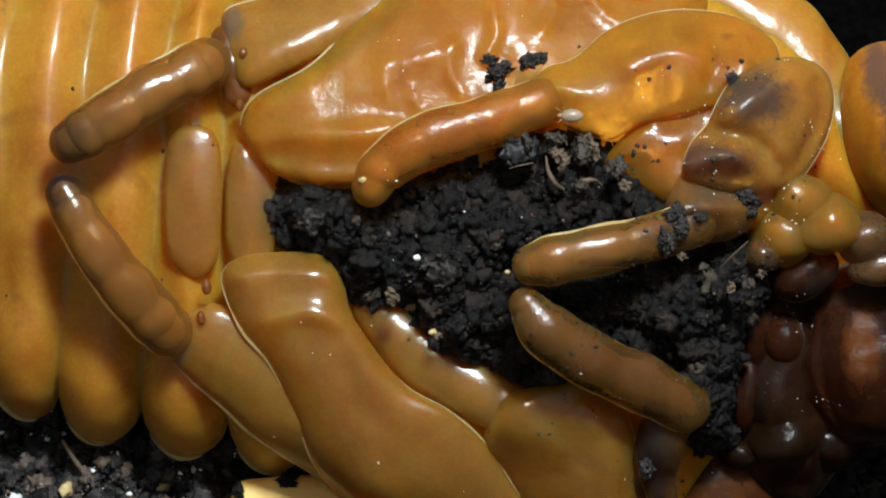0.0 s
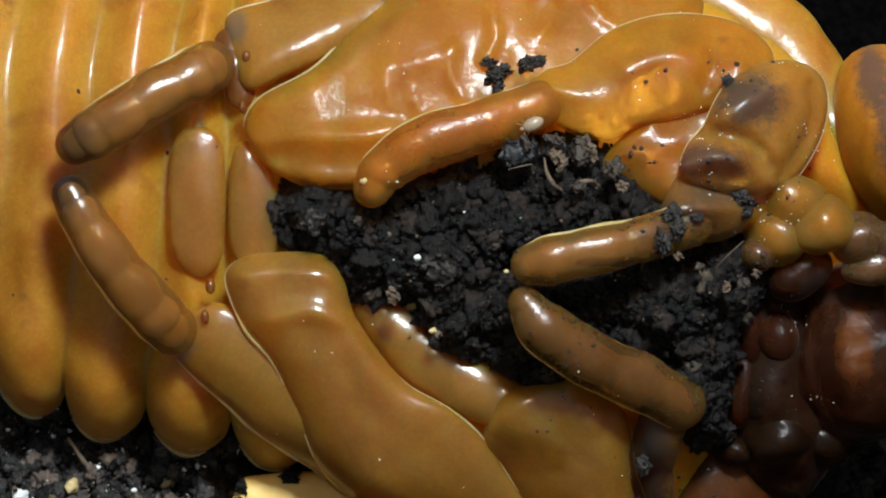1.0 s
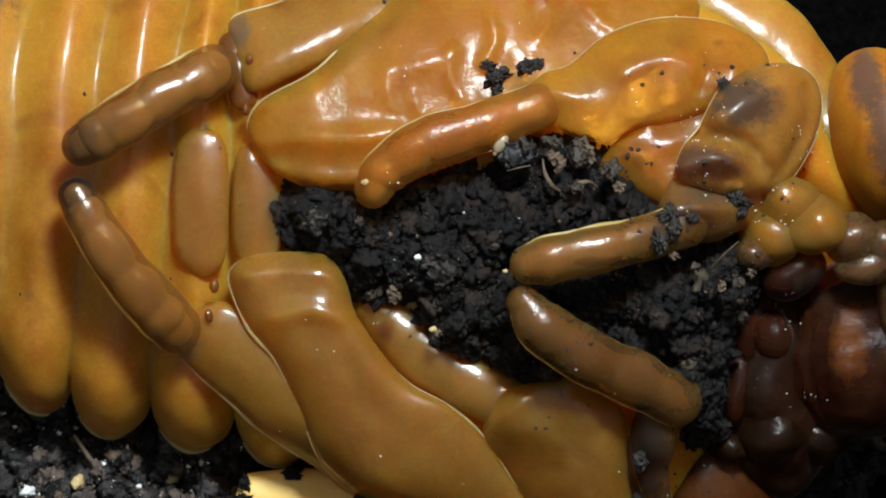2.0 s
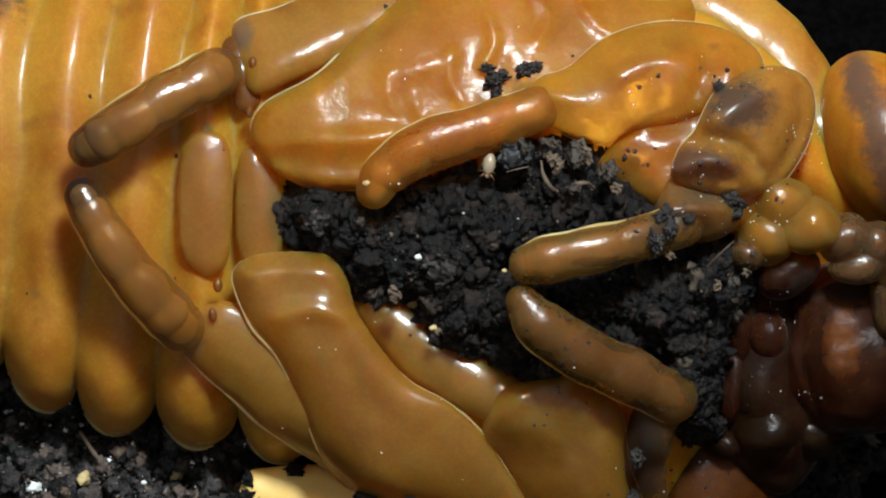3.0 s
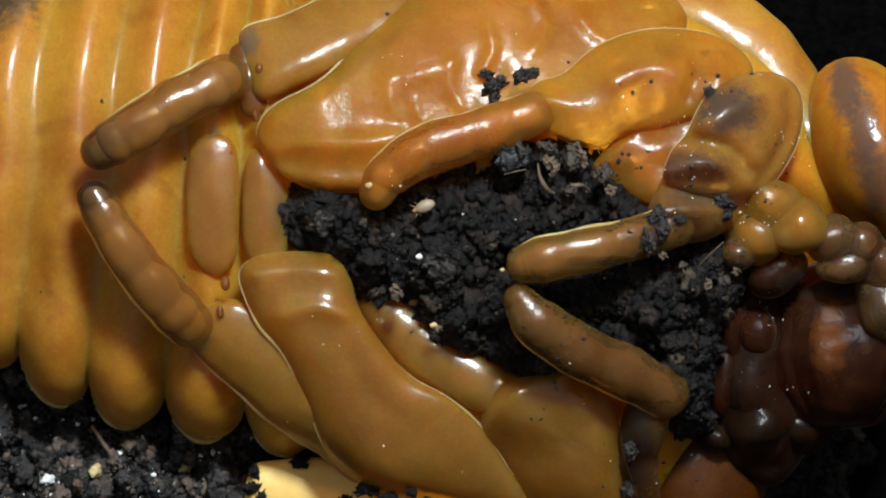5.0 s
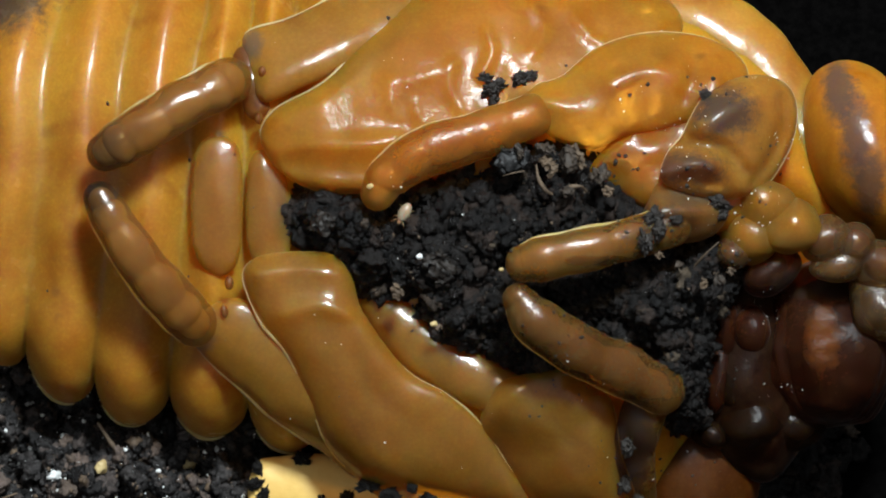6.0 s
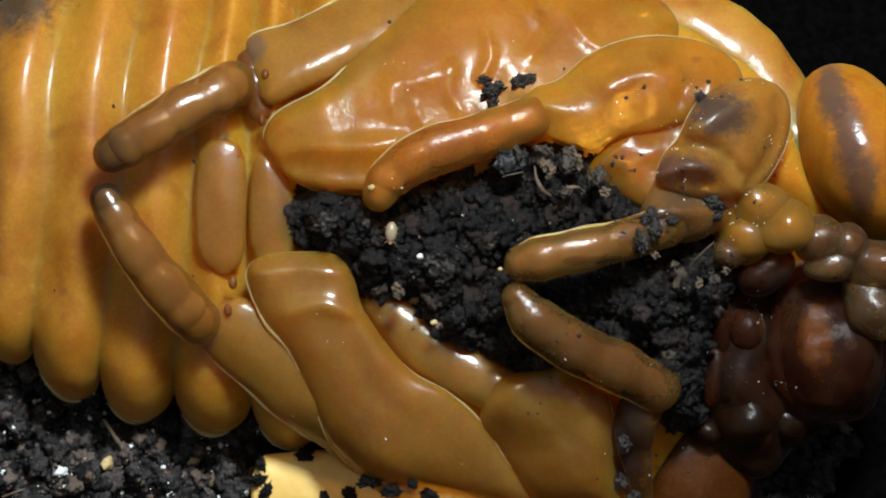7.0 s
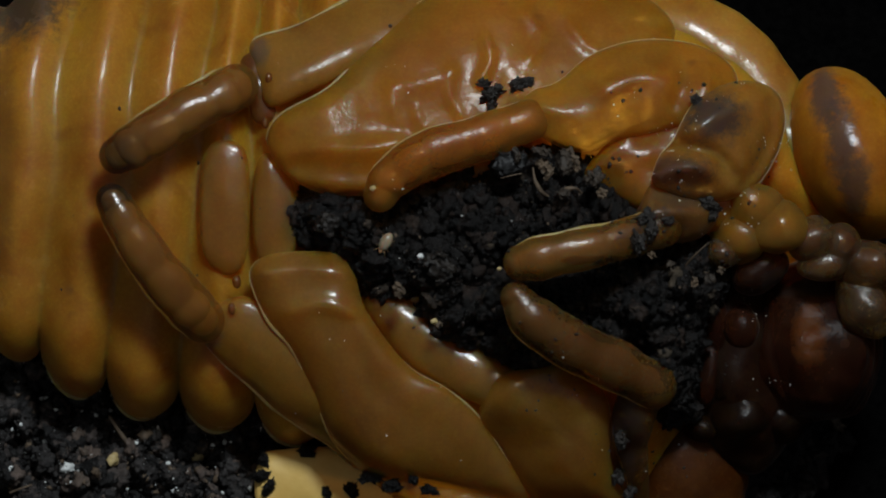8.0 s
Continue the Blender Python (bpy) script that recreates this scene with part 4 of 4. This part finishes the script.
block((2.99, 3.79, 1.90), (0.22, 0.55, 0.25), (0, -12, 10), BARK, "bark_chip", "grey brown bark splinter on the soil", "bark chip")
block((4.26, 2.99, 1.70), (0.18, 0.5, 0.25), (7, 11, -25), FIBRE, "bark_chip", "tan bark splinter on the soil", "bark chip")
block((4.84, 2.25, 1.70), (0.5, 0.25, 0.5), (14, 9, 30), BARK, "bark_chip", "grey brown bark splinter on the soil", "bark chip")
block((5.90, 2.89, 1.70), (0.3, 0.5, 0.3), (21, 7, -8), BARK, "bark_chip", "grey brown bark splinter on the soil", "bark chip")
block((6.45, 2.25, 1.60), (0.35, 0.3, 0.35), (28, 5, 50), FIBRE, "bark_chip", "tan bark splinter on the soil", "bark chip")
block((5.38, 3.41, 1.90), (0.2, 0.6, 0.25), (5, 3, 5), FIBRE, "bark_chip", "tan bark splinter on the soil", "bark chip")
block((8.40, -0.23, 1.90), (0.25, 0.2, 0.25), (12, 1, 20), FIBRE, "bark_chip", "tan crumb of bark beside the foreleg", "bark chip")
block((9.20, -0.62, 1.80), (0.3, 0.2, 0.3), (19, -1, -30), BARK, "bark_chip", "grey brown crumb of bark beside the foreleg", "bark chip")
block((10.75, -1.21, 1.40), (0.4, 0.22, 0.4), (26, -3, 12), BARK, "bark_chip", "grey brown crumb of bark beside the head", "bark chip")
block((11.21, -0.87, 1.40), (0.25, 0.25, 0.25), (3, -5, 60), FIBRE, "bark_chip", "tan crumb of bark beside the head", "bark chip")
block((10.15, -1.30, 1.50), (0.22, 0.3, 0.25), (10, -7, -15), FIBRE, "bark_chip", "tan crumb of bark beside the head", "bark chip")
block((-1.79, -1.68, 1.00), (0.32, 0.5, 0.32), (17, -9, 25), FIBRE, "bark_chip", "tan husk half sunk in the soil", "bark chip")
block((-3.06, 0.98, 0.90), (0.2, 0.3, 0.25), (24, -11, -40), BARK, "bark_chip", "grey brown bark crumb on the soil", "bark chip")
block((-0.19, -3.07, 0.50), (0.22, 0.16, 0.25), (1, 12, 15), FIBRE, "bark_chip", "pale tan crumb on the soil", "bark chip")


def fibre(pts, label, material=FIBRE):
    ob = part("root_fibre", limb(pts, 0.9, 0, 0, seg=10, count=40, rough=0.45), material, None)
    ob.matrix_basis = STAND
    return tagged(ob, label, "root fibre")


fibre([(3.63, 3.25, 1.44, 0.05), (3.71, 2.75, 1.70, 0.08), (3.98, 2.30, 1.64, 0.07), (4.25, 2.13, 1.35, 0.04)], "tan root fibre curled over the soil")
fibre([(4.79, 2.22, 1.42, 0.08), (5.01, 2.42, 1.70, 0.13), (5.37, 2.44, 1.68, 0.12), (5.58, 2.26, 1.29, 0.08)], "stubby tan root fibre on the soil")
fibre([(2.37, 2.86, 1.52, 0.04), (2.71, 2.95, 1.61, 0.05), (3.15, 3.04, 1.59, 0.04)], "thin tan root fibre on the soil")
fibre([(9.81, -0.65, 1.12, 0.04), (10.20, -0.20, 1.66, 0.06), (10.69, 0.25, 1.77, 0.06)], "thin brown root fibre beside the foreleg")
fibre([(-13.78, -6.99, -6.60, 0.07), (-13.31, -7.68, -6.30, 0.10), (-12.92, -8.25, -6.40, 0.07)], "reddish root fibre on the soil")
fibre([(-17.91, -10.09, -6.30, 0.05), (-17.43, -9.90, -6.10, 0.05), (-17.05, -9.77, -6.20, 0.05)], "pale straw fibre on the soil")


def grain(spot, size, turn, material, name, label):
    low = bed_top(spot[0], spot[1])
    if low is not None and spot[2] < -6:
        spot = (spot[0], spot[1], low + 0.22 + 0.5 * size[2])
    bm = ball((0, 0, 0), size, 0, 0.3, 5.0, 3)
    ob = part(name, bm, material, None)
    ob.matrix_basis = STAND @ Matrix.Translation(Vector(spot) * MM) @ pose(0, 0, 0, 10, 20, turn)
    return tagged(ob, label, "grain", "pale grains in the soil")


grain((-15.54, -9.09, -8.00), (0.36, 0.22, 0.2), -25, PERLITE, "perlite_grain", "bright white perlite grain on the soil")
grain((-15.40, -9.69, -8.00), (0.11, 0.11, 0.1), 0, PERLITE, "perlite_grain", "small white perlite grain on the soil")
grain((-15.28, -7.57, -8.40), (0.18, 0.17, 0.16), 0, PERLITE, "perlite_grain", "white perlite grain on the soil")
grain((-16.57, -8.03, -8.30), (0.15, 0.14, 0.12), 0, PERLITE, "perlite_grain", "small white perlite grain on the soil")
grain((-16.25, -7.61, -8.30), (0.12, 0.11, 0.1), 0, PERLITE, "perlite_grain", "small white perlite grain on the soil")
grain((-15.07, -5.93, -8.80), (0.2, 0.2, 0.18), 0, PERLITE, "perlite_grain", "greyish white perlite grain by the pupa")
grain((-11.96, -7.53, -8.80), (0.2, 0.2, 0.18), 0, PERLITE, "perlite_grain", "greyish white perlite grain by the pupa")
grain((-13.60, -8.72, -8.10), (0.28, 0.25, 0.2), 10, GRIT, "yellow_grain", "yellow grit grain on the soil")
grain((-13.61, -8.26, -8.30), (0.15, 0.1, 0.12), 10, PERLITE, "perlite_grain", "small white perlite grain on the soil")
grain((-10.17, -8.66, -8.60), (0.35, 0.22, 0.2), 10, GRIT, "yellow_grain", "dull yellow grit grain on the soil")
grain((-17.94, -9.11, -8.00), (0.14, 0.12, 0.12), 10, PERLITE, "perlite_grain", "small white perlite grain on the soil")
grain((-11.43, -8.91, -8.30), (0.12, 0.1, 0.1), 10, PERLITE, "perlite_grain", "small white perlite grain on the soil")
grain((-0.94, -0.31, 1.96), (0.14, 0.13, 0.12), 10, PERLITE, "perlite_grain", "small white perlite grain on the soil")
grain((-0.38, -2.94, 0.63), (0.16, 0.13, 0.12), 10, GRIT, "yellow_grain", "pinkish pale grit grain on the soil")
grain((2.24, -0.81, 1.48), (0.10, 0.09, 0.09), 10, GRIT, "yellow_grain", "small orange grit grain on the soil")

# pale wood chip half under the pupa
bm, edge = pad([(-7.55, -8.65, -5.80), (-6.52, -8.28, -5.80), (-4.22, -8.24, -5.80), (-0.55, -9.04, -5.90), (2.66, -10.08, -5.90), (2.66, -11.90, -5.60), (-1.93, -11.90, -5.50), (-6.05, -11.67, -5.50), (-7.66, -10.52, -5.50)], 0.5, 0.25, 2.2, rough=0.25, base=ground_height)
chip = tagged(part("wood_chip", bm, STRAW, None), "pale yellow wood chip lying beside the pupa", "wood chip")
chip.matrix_basis = STAND
for k, spot in enumerate(((-7.38, -8.73, -5.40), (-7.19, -9.82, -5.20), (-5.59, -8.36, -5.40), (-1.24, -9.37, -5.30), (-0.55, -9.87, -5.30), (-7.54, -9.37, -5.30))):
    crumb(spot, 0.32 + 0.05 * (k % 3), 50 + k, SOIL, "dark soil crumb at the edge of the wood chip")
crumb((-2.95, -9.32, -5.20), 0.5, 31, SOIL, "dark soil crumb on the wood chip")
crumb((-2.15, -9.71, -5.20), 0.45, 32, SOIL, "dark soil crumb on the wood chip")
crumb((-3.76, -9.94, -5.20), 0.4, 33, SOIL, "dark soil crumb on the wood chip")
crumb((-4.79, -10.05, -5.20), 0.3, 34, SOIL, "dark soil crumb on the wood chip")


def specks(name, area, count, seed, size, material, label, inside_of=None):
    """Grit too fine to count, sprinkled on the pupa."""
    rng = random.Random(seed)
    (x0, y0, _), (x1, y1, _) = area
    spots = []
    for _ in range(count * 3):
        x, y = rng.uniform(x0, x1), rng.uniform(y0, y1)
        z = under(x, y)
        if z is not None and z > -7 and len(spots) < count and noise.noise(Vector((x, y, seed)) * 0.5) > 0.05:
            spots.append((x, y, z + 0.01, size * (0.4 + 1.8 * rng.random() ** 3)))
    ob = crumbs(name, spots, material, None)
    ob.matrix_basis = STAND
    return tagged(ob, label, "grit", kind="stuff")


def sprinkle(name, top, area, count, seed, size, material, label):
    """Fine grains sprinkled over a heap of soil."""
    rng = random.Random(seed)
    (x0, y0, _), (x1, y1, _) = area
    spots = []
    for _ in range(count * 8):
        x, y = rng.uniform(x0, x1), rng.uniform(y0, y1)
        low = top(x, y)
        if low is not None and len(spots) < count:
            spots.append((x, y, low + 0.17, size * (0.4 + 1.5 * rng.random() ** 3)))
    ob = crumbs(name, spots, material, None)
    ob.matrix_basis = STAND
    return tagged(ob, label, "grit", kind="stuff")


# white grains, many of them standing in for glints on the soil
sprinkle("pale_grit", bed_top, ((-18.00, -10.13, -6.00), (-7.44, -4.57, -6.00)), 420, 77, 0.06, PERLITE, "fine white grit and painted glints scattered in the soil")
sprinkle("brown_grit", bed_top, ((-18.00, -10.13, -6.00), (-7.44, -4.57, -6.00)), 160, 78, 0.12, FIBRE, "brown crumbs scattered in the soil")
sprinkle("pale_grit", main_surface, ((-6.39, -5.38, 0.00), (8.23, 4.52, 0.00)), 130, 79, 0.03, PERLITE, "fine white grit in the soil between the legs")
sprinkle("brown_grit", main_surface, ((-6.39, -5.38, 0.00), (8.23, 4.52, 0.00)), 800, 80, 0.06, FIBRE, "brown crumbs in the soil between the legs")
sprinkle("pale_grit", side_surface, ((3.51, -7.63, 0.00), (12.06, 1.37, 0.00)), 150, 81, 0.03, PERLITE, "fine white grit in the soil by the head")
sprinkle("brown_grit", side_surface, ((3.51, -7.63, 0.00), (12.06, 1.37, 0.00)), 420, 82, 0.06, FIBRE, "brown crumbs in the soil by the head")
specks("pale_grit", ((8.23, -5.83, 0.00), (14.31, 6.77, 0.00)), 190, 1, 0.019, PERLITE, "fine pale grit on the head and forelegs")
specks("dark_grit", ((6.66, -0.88, 0.00), (13.86, 6.77, 0.00)), 130, 2, 0.05, CLOD, "fine dark grit on the forelegs")
specks("dark_grit", ((2.61, -9.43, 0.00), (11.61, 0.47, 0.00)), 110, 3, 0.05, CLOD, "fine dark grit beside the soil")
specks("pale_grit", ((-7.51, -9.43, 0.00), (10.48, 9.47, 0.00)), 70, 4, 0.02, PERLITE, "fine pale grit on the wing cases")
specks("dark_grit", ((-17.64, -5.83, 0.00), (4.86, 9.47, 0.00)), 40, 5, 0.05, CLOD, "fine dark grit on the belly")


# ---- the mite ----
def SOILPOSE(x, y, z, heading):
    return STAND @ Matrix.Translation((x * MM, y * MM, z * MM)) @ pose(0, 0, 0, 0, 0, heading)


def mite():
    top = tagged(new("mite"), "tiny ivory mite crawling over the pupa and soil", "mite")
    part("abdomen", ball((-0.06, 0, 0.0), (0.40, 0.24, 0.2), 0, 0.03, 2.0, 3), MITE, top)
    part("snout", ball((0.36, 0, -0.03), (0.12, 0.09, 0.08), 0, 0.0, 1.0, 2), MITE_LEG, top)
    for side in (-1, 1):
        for k in range(4):
            x = 0.30 - 0.13 * k
            fan = (0.22, 0.10, -0.05, -0.16)[k]
            part("leg", limb([(x, side * 0.10, -0.06, 0.018), (x + fan * 0.5, side * 0.21, 0.0, 0.015), (x + fan, side * 0.29, -0.2, 0.009)], 1, count=14, seg=8, rough=0.0), MITE_LEG, top)
    return top


crawler = mite()


def motions():
    walk(crawler, [
        (0.0, SOILPOSE(4.50, 4.71, 1.42, 180)),
        (0.5, SOILPOSE(3.90, 4.65, 1.47, 188)),
        (1.0, SOILPOSE(3.18, 4.46, 1.55, 205)),
        (1.5, SOILPOSE(2.47, 4.21, 1.42, 225)),
        (2.0, SOILPOSE(2.08, 3.81, 1.40, 240)),
        (2.8, SOILPOSE(1.75, 3.18, 1.36, 258)),
        (3.0, SOILPOSE(1.70, 3.10, 1.34, 260)),
        (3.5, SOILPOSE(1.25, 2.60, 1.31, 235)),
        (4.0, SOILPOSE(0.66, 2.05, 1.29, 245)),
        (4.5, SOILPOSE(0.24, 1.89, 1.24, 218)),
        (4.7, SOILPOSE(-0.21, 1.79, 1.21, 200)),
        (5.8, SOILPOSE(-1.36, 1.36, 1.08, 230)),
        (6.0, SOILPOSE(-1.52, 1.39, 1.05, 240)),
        (6.2, SOILPOSE(-1.63, 1.15, 1.02, 250)),
        (6.6, SOILPOSE(-1.85, 0.76, 0.95, 262)),
        (7.0, SOILPOSE(-2.06, 0.63, 0.89, 265)),
        (7.5, SOILPOSE(-2.17, 0.36, 0.80, 255)),
        (8.0, SOILPOSE(-2.33, 0.25, 0.72, 240)),
    ])


motions()
